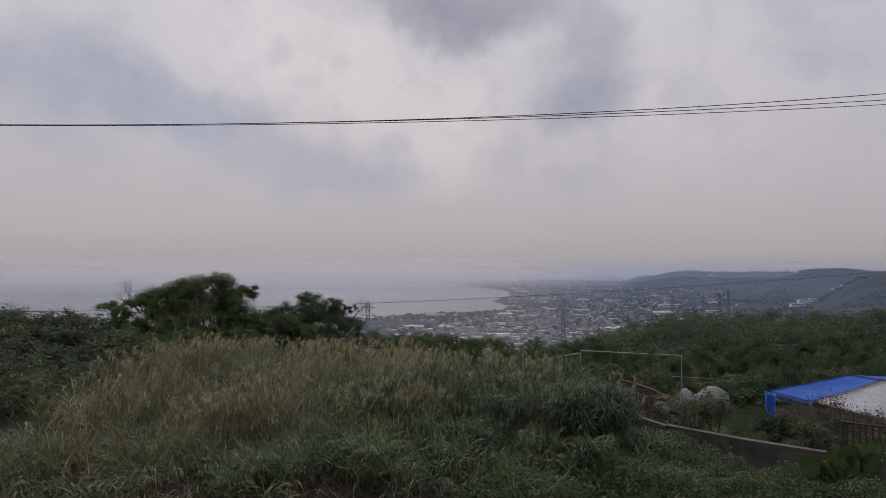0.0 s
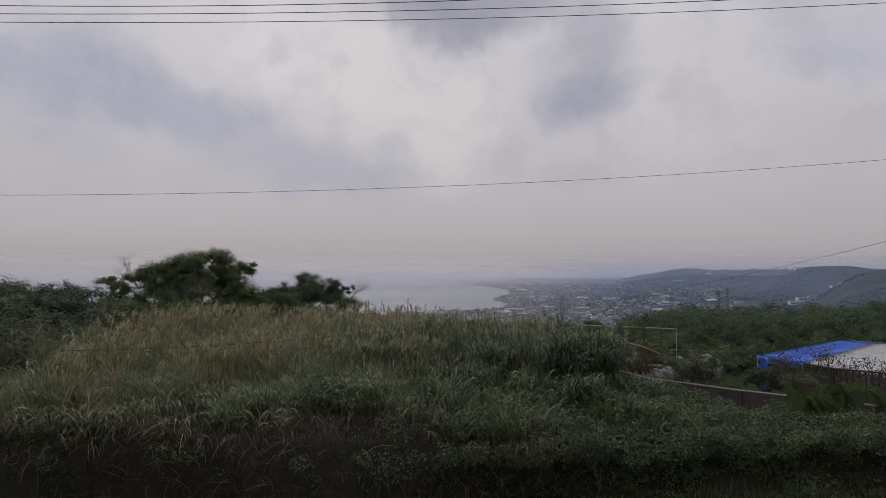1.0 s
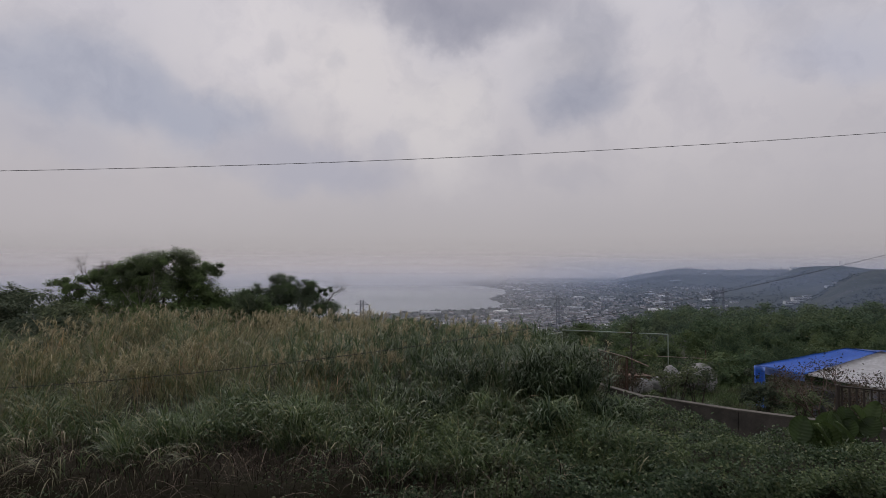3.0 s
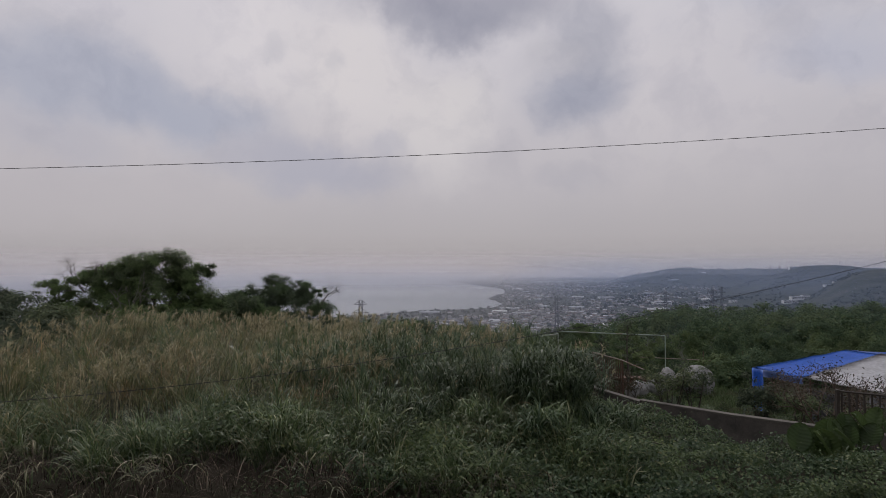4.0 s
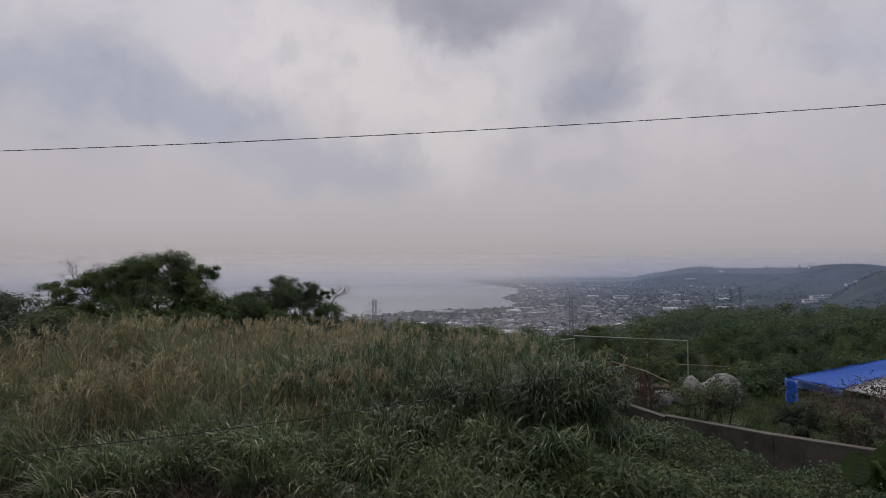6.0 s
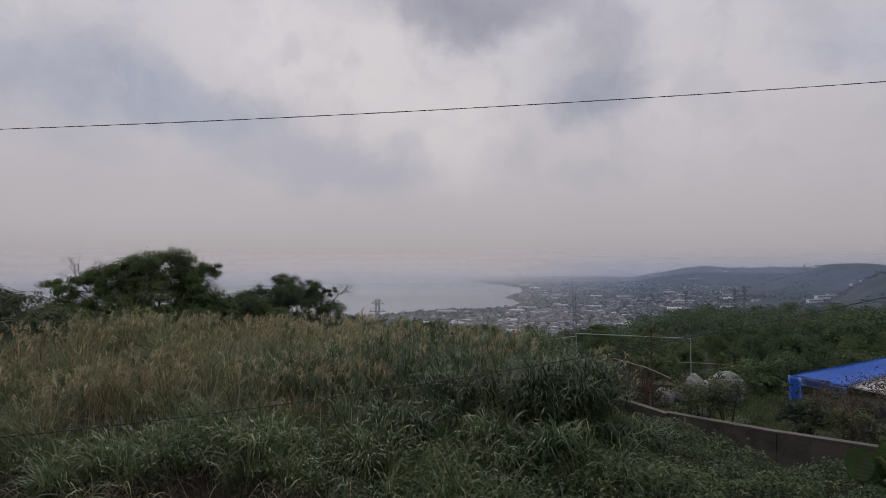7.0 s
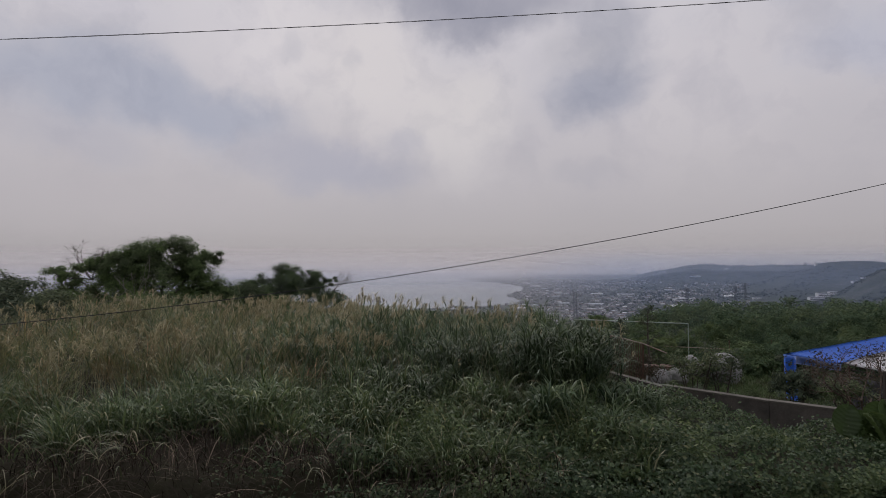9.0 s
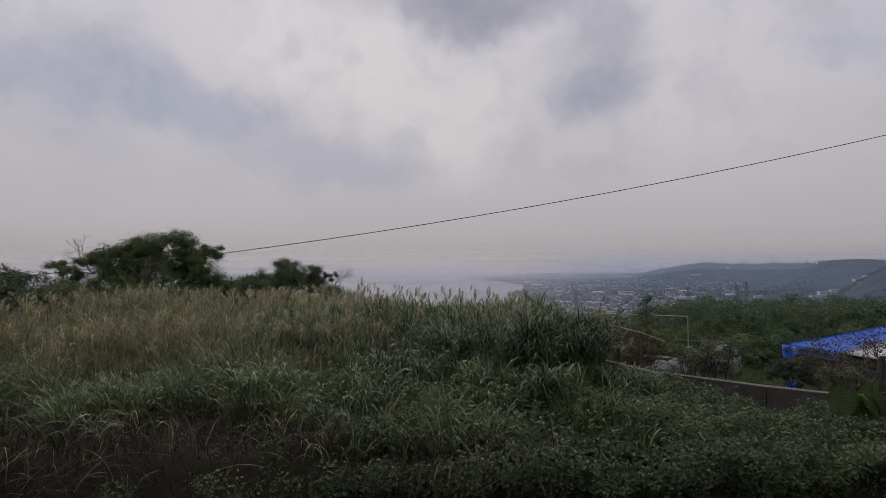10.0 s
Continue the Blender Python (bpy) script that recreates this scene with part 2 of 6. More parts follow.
M["wood_leaf"] = foliage("wood_leaf", [(0.0, (0.048, 0.078, 0.045)), (0.6, (0.074, 0.112, 0.061)), (0.95, (0.104, 0.145, 0.076)), (1.0, (0.158, 0.165, 0.092))],
                         [(0.0, (0.074, 0.105, 0.051)), (1.0, (0.130, 0.165, 0.076))], 0.22, (0.48, 0.57), rough=0.85, through_light=0.35)
M["weed_leaf"] = foliage("weed_leaf", [(0.0, (0.052, 0.063, 0.043)), (0.6, (0.098, 0.113, 0.074)), (0.92, (0.149, 0.159, 0.110)), (1.0, (0.218, 0.190, 0.138))], rough=0.7, through_light=0.25)
M["far_leaf"] = foliage("far_leaf", [(0.0, (0.044, 0.055, 0.045)), (1.0, (0.075, 0.088, 0.065))], rough=0.9, through_light=0.3)
M["red_leaf"] = foliage("red_leaf", [(0.0, (0.045, 0.05, 0.032)), (0.6, (0.075, 0.062, 0.042)), (1.0, (0.115, 0.08, 0.055))], through_light=0.25)
M["big_leaf"] = foliage("big_leaf", [(0.0, (0.07, 0.115, 0.042)), (1.0, (0.12, 0.17, 0.065))], through_light=0.4, rough=0.4, gloss=0.35)
M["bark"] = surface("bark", (0.05, 0.042, 0.035), (0.12, 0.10, 0.085), 4, 30, 0.9, 0.6)
M["brown_bark"] = surface("brown_bark", (0.07, 0.05, 0.04), (0.16, 0.115, 0.09), 6, 40, 0.9, 0.4)
M["dead_wood"] = surface("dead_wood", (0.10, 0.088, 0.078), (0.22, 0.20, 0.18), 5, 30, 0.9, 0.4)
M["concrete"] = surface("concrete", (0.06, 0.052, 0.046), (0.125, 0.11, 0.098), 1.6, 30, 0.92, 0.4, stain=(0.036, 0.033, 0.03), stain_scale=1.1)
M["coping"] = surface("coping", (0.066, 0.059, 0.052), (0.136, 0.122, 0.107), 2.5, 30, 0.92, 0.4, stain=(0.078, 0.072, 0.063), stain_scale=1.6)
M["rust"] = surface("rust", (0.06, 0.035, 0.025), (0.14, 0.08, 0.055), 9, 60, 0.85, 0.4)
M["dark_metal"] = surface("dark_metal", (0.035, 0.03, 0.028), (0.075, 0.06, 0.05), 8, 60, 0.65, 0.2, 0.3)
M["rail_paint"] = surface("rail_paint", (0.24, 0.19, 0.16), (0.34, 0.28, 0.24), 6, 60, 0.7, 0.2, stain=(0.18, 0.09, 0.05), stain_scale=3)
M["green_pipe"] = surface("green_pipe", (0.2, 0.26, 0.215), (0.31, 0.37, 0.31), 4, 50, 0.6, 0.15, stain=(0.2, 0.18, 0.13), stain_scale=2)
M["blue_tarp"] = surface("blue_tarp", (0.025, 0.13, 0.58), (0.05, 0.20, 0.75), 1.4, 12, 0.45, 0.25)
M["blue_sheet"] = surface("blue_sheet", (0.06, 0.11, 0.30), (0.12, 0.19, 0.42), 1.4, 12, 0.5, 0.25)
# dull grey for the shelter's dim inside: shade put into a cloth colour
M["eave_shade"] = surface("eave_shade", (0.10, 0.10, 0.115), (0.18, 0.175, 0.19), 1.4, 12, 0.7, 0.25)
M["white_tarp"] = surface("white_tarp", (0.52, 0.52, 0.55), (0.70, 0.70, 0.72), 1.0, 10, 0.55, 0.25, stain=(0.42, 0.41, 0.42), stain_scale=0.9)
M["boulder"] = surface("boulder", (0.135, 0.135, 0.133), (0.324, 0.320, 0.317), 2.2, 18, 0.95, 0.7, stain=(0.117, 0.122, 0.110), stain_scale=1.3)
M["terracotta"] = surface("terracotta", (0.10, 0.062, 0.045), (0.16, 0.095, 0.07), 3, 30, 0.9, 0.3)
M["cable"] = surface("cable", (0.02, 0.02, 0.022), (0.035, 0.035, 0.038), 6, 40, 0.7, 0.0)
M["pole_concrete"] = surface("pole_concrete", (0.22, 0.21, 0.2), (0.32, 0.31, 0.3), 3, 30, 0.9, 0.2)
M["pylon_steel"] = surface("pylon_steel", (0.06, 0.065, 0.075), (0.10, 0.105, 0.115), 0.5, 5, 0.6, 0.0, 0.4)


def ground_material():
    m, nt, N, L, b = nodes_of("ground_soil_and_scrub")
    pos = N("ShaderNodeNewGeometry").outputs["Position"]
    near = mix_rgb(N, L, noise_node(N, L, 1.5, 6, pos), (0.017, 0.015, 0.011), (0.045, 0.044, 0.026))
    scrub = ramp_node(N, L, noise_node(N, L, 0.02, 8, pos, 0.7), [(0.35, (0.018, 0.024, 0.018)), (0.52, (0.032, 0.038, 0.03)), (0.62, (0.048, 0.05, 0.042)), (0.75, (0.026, 0.032, 0.026))])
    sep = N("ShaderNodeSeparateXYZ")
    L(pos, sep.inputs[0])
    mr = N("ShaderNodeMapRange")
    mr.inputs["From Min"].default_value, mr.inputs["From Max"].default_value = 40, 120
    L(sep.outputs[1], mr.inputs["Value"])
    col = mix_rgb(N, L, mr.outputs[0], near, scrub)
    L(col, b.inputs["Base Color"])
    b.inputs["Roughness"].default_value = 0.95
    b.inputs["Specular IOR Level"].default_value = 0.1
    bp = N("ShaderNodeBump")
    bp.inputs["Strength"].default_value, bp.inputs["Distance"].default_value = 0.6, 0.05
    L(noise_node(N, L, 9, 5, pos), bp.inputs["Height"])
    L(bp.outputs[0], b.inputs["Normal"])
    return m


def water_material():
    m, nt, N, L, b = nodes_of("sea_water")
    pos = N("ShaderNodeNewGeometry").outputs["Position"]
    col = mix_rgb(N, L, noise_node(N, L, 0.004, 4, pos), (0.05, 0.07, 0.09), (0.09, 0.11, 0.12))
    L(col, b.inputs["Base Color"])
    b.inputs["Roughness"].default_value = 0.3
    bp = N("ShaderNodeBump")
    bp.inputs["Strength"].default_value, bp.inputs["Distance"].default_value = 0.35, 0.4
    L(noise_node(N, L, 0.12, 4, pos), bp.inputs["Height"])
    L(bp.outputs[0], b.inputs["Normal"])
    return m


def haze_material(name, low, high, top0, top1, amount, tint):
    """A sheet standing in for haze: mostly clear, scatters the sky's light; thickens above the ground and thins out
    aloft.
    """
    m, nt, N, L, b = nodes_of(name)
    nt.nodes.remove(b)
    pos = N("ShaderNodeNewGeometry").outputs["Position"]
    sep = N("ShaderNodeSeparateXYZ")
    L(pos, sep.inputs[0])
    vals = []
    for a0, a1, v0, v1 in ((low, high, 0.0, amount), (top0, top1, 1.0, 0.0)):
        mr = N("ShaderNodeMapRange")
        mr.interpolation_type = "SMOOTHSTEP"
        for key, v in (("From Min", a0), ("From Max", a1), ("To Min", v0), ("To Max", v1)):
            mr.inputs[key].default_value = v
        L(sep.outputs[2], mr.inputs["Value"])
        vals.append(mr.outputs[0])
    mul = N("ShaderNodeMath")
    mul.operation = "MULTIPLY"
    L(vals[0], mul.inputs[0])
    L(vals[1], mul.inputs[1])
    side = N("ShaderNodeMapRange")                  # opacity painted heavier over the bright water than over the hills
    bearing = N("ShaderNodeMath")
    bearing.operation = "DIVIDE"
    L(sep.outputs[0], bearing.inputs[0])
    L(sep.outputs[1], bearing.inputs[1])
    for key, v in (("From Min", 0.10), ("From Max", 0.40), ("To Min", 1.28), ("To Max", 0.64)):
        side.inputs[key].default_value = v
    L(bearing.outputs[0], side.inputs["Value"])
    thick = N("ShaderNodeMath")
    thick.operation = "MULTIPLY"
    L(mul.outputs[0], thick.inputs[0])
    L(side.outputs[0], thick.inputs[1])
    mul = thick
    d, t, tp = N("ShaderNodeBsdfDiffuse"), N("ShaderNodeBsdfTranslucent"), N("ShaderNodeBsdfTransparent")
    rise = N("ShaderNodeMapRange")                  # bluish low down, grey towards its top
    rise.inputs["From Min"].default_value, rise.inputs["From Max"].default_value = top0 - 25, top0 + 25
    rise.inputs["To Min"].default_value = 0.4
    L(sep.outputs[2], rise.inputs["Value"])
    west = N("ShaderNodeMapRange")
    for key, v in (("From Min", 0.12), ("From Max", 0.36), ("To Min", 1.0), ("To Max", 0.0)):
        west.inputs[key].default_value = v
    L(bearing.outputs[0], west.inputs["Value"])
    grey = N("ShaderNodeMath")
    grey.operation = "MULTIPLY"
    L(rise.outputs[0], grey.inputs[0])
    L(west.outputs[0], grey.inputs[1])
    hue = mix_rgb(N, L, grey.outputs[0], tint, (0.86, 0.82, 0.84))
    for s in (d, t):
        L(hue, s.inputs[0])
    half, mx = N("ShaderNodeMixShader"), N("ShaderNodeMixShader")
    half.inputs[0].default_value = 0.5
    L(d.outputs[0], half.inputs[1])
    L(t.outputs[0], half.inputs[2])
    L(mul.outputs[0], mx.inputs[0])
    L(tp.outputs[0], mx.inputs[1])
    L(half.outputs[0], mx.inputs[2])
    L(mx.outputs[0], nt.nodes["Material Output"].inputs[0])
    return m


# ---- mesh helpers ----
def mesh_object(name, verts, faces, material, parent=None, smooth=False):
    """verts: (n, 3) array; faces: list of integer arrays, each (m, 3) or (m, 4)."""
    me = bpy.data.meshes.new(name)
    verts = np.asarray(verts, dtype=np.float32)
    me.vertices.add(len(verts))
    me.vertices.foreach_set("co", verts.ravel())
    loops = np.concatenate([f.ravel() for f in faces]).astype(np.int32)
    counts = np.concatenate([np.full(len(f), f.shape[1], dtype=np.int32) for f in faces])
    me.loops.add(len(loops))
    me.loops.foreach_set("vertex_index", loops)
    me.polygons.add(len(counts))
    starts = np.concatenate([[0], np.cumsum(counts)[:-1]]).astype(np.int32)
    me.polygons.foreach_set("loop_start", starts)
    if smooth:
        me.polygons.foreach_set("use_smooth", np.ones(len(counts), dtype=bool))
    me.update(calc_edges=True)
    me.materials.append(material)
    ob = new(name, me)
    if parent is not None:
        ob.parent = parent
    return ob


def part(name, bm, material, parent, label="", smooth=False):
    me = bpy.data.meshes.new(name)
    bm.normal_update()
    bm.to_mesh(me)
    bm.free()
    if smooth:
        for p in me.polygons:
            p.use_smooth = True
    me.materials.append(material)
    ob = new(name, me)
    if parent is not None:
        ob.parent = parent
    if label:
        ob["label"] = label
    return ob


def thing(name, x, y, z, label, category, group="", kind=""):
    ob = new(name)
    ob.location = (x, y, z)
    ob.empty_display_size = 0.1
    return tagged(ob, label, category, group, kind)


def box(bm, cx, cy, cz, sx, sy, sz, m=None, bevel=0.0):
    geo = bmesh.ops.create_cube(bm, size=1.0)
    mat = Matrix.Translation((cx, cy, cz)) @ Matrix.Diagonal((sx, sy, sz, 1))
    bmesh.ops.transform(bm, matrix=(m @ mat) if m else mat, verts=geo["verts"])
    if bevel:
        edges = list({e for v in geo["verts"] for e in v.link_edges})
        bmesh.ops.bevel(bm, geom=edges, offset=bevel, segments=1, affect="EDGES")


def tube(bm, pts, radii, sides=7):
    """A tapered tube along pts."""
    rings = []
    pts = [Vector(p) for p in pts]
    for i, p in enumerate(pts):
        d = (pts[min(i + 1, len(pts) - 1)] - pts[max(i - 1, 0)]).normalized()
        a = d.cross(Vector((0.31, 0.22, 0.93)) if abs(d.z) < 0.9 else Vector((1, 0, 0))).normalized()
        b = d.cross(a)
        r = radii[i] if isinstance(radii, (list, tuple)) else radii
        rings.append([bm.verts.new(p + (a * math.cos(k * math.tau / sides) + b * math.sin(k * math.tau / sides)) * r) for k in range(sides)])
    for r0, r1 in zip(rings, rings[1:]):
        for k in range(sides):
            bm.faces.new((r0[k], r0[(k + 1) % sides], r1[(k + 1) % sides], r1[k]))
    bm.faces.new(rings[0])
    bm.faces.new(rings[-1][::-1])


rng = np.random.default_rng(7)


def blades(P, H, W, ang, bend, seg=4, droop=0.0):
    """Arching grass blades: arrays of foot, height, width, heading and bend. Returns vertices and faces."""
    n = len(P)
    t = np.linspace(0, 1, seg + 1)[None, :]
    out = bend[:, None] * H[:, None] * t ** 2
    up = H[:, None] * (t - (0.35 * bend[:, None] + droop) * t ** 3)
    dx, dy = np.cos(ang)[:, None], np.sin(ang)[:, None]
    cx, cy, cz = P[:, 0:1] + dx * out, P[:, 1:2] + dy * out, P[:, 2:3] + up
    twist = ang + rng.normal(0, 0.7, n)
    sx, sy = -np.sin(twist)[:, None], np.cos(twist)[:, None]
    w = W[:, None] * 0.5 * np.clip(1.15 - t ** 1.6 * 1.15, 0.06, 1) * np.clip(0.55 + t * 2, 0, 1)
    left = np.stack([cx - sx * w, cy - sy * w, cz], -1)
    right = np.stack([cx + sx * w, cy + sy * w, cz], -1)
    V = np.stack([left, right], 2).reshape(n, (seg + 1) * 2, 3)
    base = (np.arange(n) * (seg + 1) * 2)[:, None]
    F = np.concatenate([base + np.array([2 * k, 2 * k + 1, 2 * k + 3, 2 * k + 2])[None, :] for k in range(seg)])
    return V.reshape(-1, 3), F


def arching(P, L, W, ang, rise, tip, seg=6, power=1.8, twist=0.5):
    """Long leaves that rise steeply and bow over: arrays of foot, length, width, heading, first and last angle over the horizon."""
    n = len(P)
    t = (np.arange(seg) + 0.5) / seg
    th = np.radians(rise)[:, None] + np.radians(tip - rise)[:, None] * t[None, :] ** power
    step = L[:, None] / seg
    out = np.concatenate([np.zeros((n, 1)), np.cumsum(np.cos(th) * step, 1)], 1)
    up = np.concatenate([np.zeros((n, 1)), np.cumsum(np.sin(th) * step, 1)], 1)
    c = np.stack([P[:, 0:1] + np.cos(ang)[:, None] * out, P[:, 1:2] + np.sin(ang)[:, None] * out, P[:, 2:3] + up], -1)
    turn = ang + rng.normal(0, twist, n)
    side = np.stack([-np.sin(turn), np.cos(turn), rng.normal(0, 0.15, n)], -1)[:, None, :]
    s = np.linspace(0, 1, seg + 1)
    prof = np.clip(0.45 + 2.2 * s, 0, 1) * np.clip(1.04 - s ** 2.2, 0.04, 1)
    w = 0.5 * W[:, None, None] * prof[None, :, None]
    V = np.stack([c - side * w, c + side * w], 2).reshape(n * (seg + 1) * 2, 3)
    base = (np.arange(n) * (seg + 1) * 2)[:, None]
    F = np.concatenate([base + np.array([2 * k, 2 * k + 1, 2 * k + 3, 2 * k + 2])[None, :] for k in range(seg)])
    return V, F


def leaves(C, size, normal, aspect=0.6, fold=0.15):
    """Pointed leaves, folded at the midrib: centres, sizes and normals. Returns vertices and faces."""
    n = len(C)
    nm = normal / (np.linalg.norm(normal, axis=1, keepdims=True) + 1e-9)
    a = rng.normal(size=(n, 3))
    a -= nm * (a * nm).sum(1, keepdims=True)
    a /= np.linalg.norm(a, axis=1, keepdims=True) + 1e-9
    b = np.cross(nm, a)
    s = size[:, None]
    tip, root = C + a * s * 0.5, C - a * s * 0.5
    drop = nm * s * fold
    l = C + b * s * aspect * 0.5 + drop - a * s * 0.06
    r = C - b * s * aspect * 0.5 + drop - a * s * 0.06
    V = np.stack([root, l, tip, r], 1).reshape(-1, 3)
    k = (np.arange(n) * 4)[:, None]
    F = np.concatenate([k + np.array([[0, 1, 2]]), k + np.array([[0, 2, 3]])])
    return V, F


def join(parts_list):
    """Joins (vertices, faces) pairs; the faces come grouped by their number of corners."""
    V, groups, base = [], {}, 0
    for v, f in parts_list:
        V.append(v)
        groups.setdefault(f.shape[1], []).append(f + base)
        base += len(v)
    return np.concatenate(V), [np.concatenate(g) for g in groups.values()]


# ---- ground ----
SEA = -113.0
SHORE = [(-4000, 1020), (-900, 1120), (-400, 1150), (-186, 1191), (-130, 1273), (-49, 1335), (84, 1385), (150, 1440), (187, 1583), (165, 1750),
         (172, 1850), (255, 2100), (300, 2460), (230, 2800), (158, 3166), (22, 3462), (120, 3700), (400, 4000), (700, 5200)]


def smooth(a, b, v):
    t = np.clip((v - a) / (b - a), 0, 1)
    return t * t * (3 - 2 * t)


def shore_side(x, y):
    """Distance inland from the shore: positive on land (right of or before the shoreline)."""
    best = np.full(x.shape, 1e9)
    for (x0, y0), (x1, y1) in zip(SHORE, SHORE[1:]):
        dx, dy = x1 - x0, y1 - y0
        t = np.clip(((x - x0) * dx + (y - y0) * dy) / (dx * dx + dy * dy), 0, 1)
        best = np.minimum(best, np.hypot(x - x0 - t * dx, y - y0 - t * dy))
    inside = np.zeros(x.shape, dtype=bool)          # polygon of the sea, closed far off
    poly = SHORE + [(-6000, 6000), (-6000, 1020)]
    for (x0, y0), (x1, y1) in zip(poly, poly[1:] + poly[:1]):
        hit = ((y0 > y) != (y1 > y)) & (x < (x1 - x0) * (y - y0) / ((y1 - y0) if y1 != y0 else 1e-9) + x0)
        inside ^= hit
    return np.where(inside, -best, best)


def bank_shift(x):
    """The bank's face stands further back towards the garden."""
    return 0.5 * smooth(-1.0, 2.5, x)


def ground_z(x, y):
    x, y = np.asarray(x, dtype=float), np.asarray(y, dtype=float)
    wave = 0.12 * np.sin(x * 0.8 + 1.3) * np.sin(y * 0.7) + 0.08 * np.sin(x * 2.1 + y * 1.7)
    # raised terrace with the grass, its front face and the fall behind it
    low = 0.25 + 0.4 * smooth(2.0, 6.5, x) + 0.04 * np.sin(x * 1.1)
    edge = 11.75 + 1.35 * bank_shift(x) + 0.18 * np.sin(x * 0.9) + 0.1 * np.sin(x * 2.3)
    left = 1.8 - 0.35 * smooth(-1.5, 2.5, x) * (1 - smooth(13, 21, y)) + wave
    near_wall = np.interp(x, [p[0] for p in WALL], [p[1] for p in WALL]) - y
    right = 1.6 - 0.3 * smooth(12.5, 15.0, y) - 1.0 * smooth(4.0, 1.9, near_wall) + 0.4 * wave
    terrace = left + (right - left) * smooth(5.0, 7.2, x)
    back = np.clip(24.5 - 0.20 * np.minimum(x, 4.0) - 0.9 * np.maximum(x - 4.0, 0), 20.5, 31)
    fall = np.interp(y, [0, 20, 35, 45, 80, 150, 300, 500, 820, 5000], [1.2, 1.0, -1.6, -4.2, -7.6, -12.5, -52, -82, -112, -112])
    u = x / np.maximum(y, 1.0)
    fall = fall - 26 * smooth(70, 260, y) * smooth(0.28, 0.10, u) * (1 - smooth(420, 800, y)) - 4.5 * smooth(48, 90, y) * smooth(0.30, 0.16, u) - 7 * smooth(60, 150, y) * smooth(0.47, 0.24, u)
    fall = fall + 1.5 * smooth(24, 34, y) * smooth(-6, -14, x) * (1 - smooth(44, 60, y))
    garden = -0.55 + 0.05 * np.sin(x * 1.7 + y)
    fall = np.where(y < 34, fall + (garden - fall) * smooth(7.5, 9.0, x) * (1 - smooth(28, 34, y)), fall)
    z = terrace + (fall - terrace) * smooth(back, back + 6.0, y)
    z = z + (np.minimum(garden, z) - z) * wall_behind(x, y)
    z = low + (z - low) * smooth(edge - 0.35, edge + 0.15, y)
    # far hills on the right
    ang = np.arctan2(x, y)
    r = np.hypot(x, y)
    n1 = 0.5 + 0.5 * np.sin(ang * 23 + 1.1) * np.cos(ang * 51 + r * 0.002)
    hill = (84 + 5 * n1 + 6 * smooth(0.52, 0.66, ang)) * smooth(0.25, 0.44, ang) * np.exp(-((r - 3350) / 620.0) ** 2)
    hill2 = (92 + 14 * np.exp(-((ang - 0.635) / 0.06) ** 2) + 4 * n1) * smooth(0.47, 0.62, ang) * np.exp(-((r - 2450) / 420.0) ** 2)
    hill3 = 106 * smooth(0.585, 0.70, ang) * np.exp(-((r - 1750) / 380.0) ** 2)
    slope = 4 * smooth(0.42, 0.62, ang) * smooth(900, 1500, r)
    rough = 5 * np.sin(x * 0.013 + 2) * np.sin(y * 0.011) + 3 * np.sin(x * 0.031) * np.sin(y * 0.027 + 1)
    far = np.maximum.reduce([hill, hill2, hill3, slope]) * (1 + 0.012 * rough)
    inland = shore_side(x, y)
    z = z + smooth(750, 1000, r) * far + smooth(300, 700, r) * (1 - smooth(700, 900, r)) * rough * 0.8
    z = np.where(y > 600, np.where(inland > 0, np.maximum(z, SEA + 0.3 + 1.2 * smooth(0, 60, inland)), SEA - 3 - 3 * smooth(0, 80, -inland)), z)
    # the hill drops away behind and beside the road
    return z


WALL = [(7.15, 22.6), (8.45, 19.95), (10.6, 18.2), (14.0, 16.0), (17.5, 13.9)]      # line of the garden wall's crown
WALL_TOP = [1.35, 1.37, 1.44, 1.38, 1.34]


def wall_behind(x, y):
    """1 on the garden's side of the wall."""
    line = np.interp(x, [p[0] for p in WALL], [p[1] for p in WALL])
    return smooth(0.0, 0.5, y - line - 0.1) * smooth(7.0, 7.4, x)


def spaced(stops):
    out = []
    for (a, b, step) in stops:
        out += list(np.arange(a, b, step))
    return np.array(out)


def build_ground():
    xs = spaced([(-5000, -1200, 240), (-1200, -300, 45), (-300, -60, 14), (-60, -24, 2), (-24, 20, 0.4), (20, 60, 2), (60, 300, 14), (300, 1800, 36), (1800, 5001, 160)])
    ys = spaced([(-400, -40, 60), (-40, 9, 4), (9, 30, 0.3), (30, 60, 1.2), (60, 200, 7), (200, 1100, 22), (1100, 2000, 18), (2000, 3600, 45), (3600, 5001, 140)])
    X, Y = np.meshgrid(xs, ys)
    Z = ground_z(X, Y)
    Z = np.where(Y < 0, 0.25 + 0.6 * np.clip(-5 - Y, 0, 45), Z)      # unseen slope added behind the road to block sky light on the bank
    nx, ny = len(xs), len(ys)
    i = np.arange((ny - 1) * (nx - 1))
    r, c = i // (nx - 1), i % (nx - 1)
    a = r * nx + c
    F = np.stack([a, a + 1, a + nx + 1, a + nx], 1)
    ob = mesh_object("ground", np.stack([X, Y, Z], -1).reshape(-1, 3), [F], ground_material(), smooth=True)
    tagged(ob, "dark soil hillside falling to a coastal plain", "ground", kind="structure")


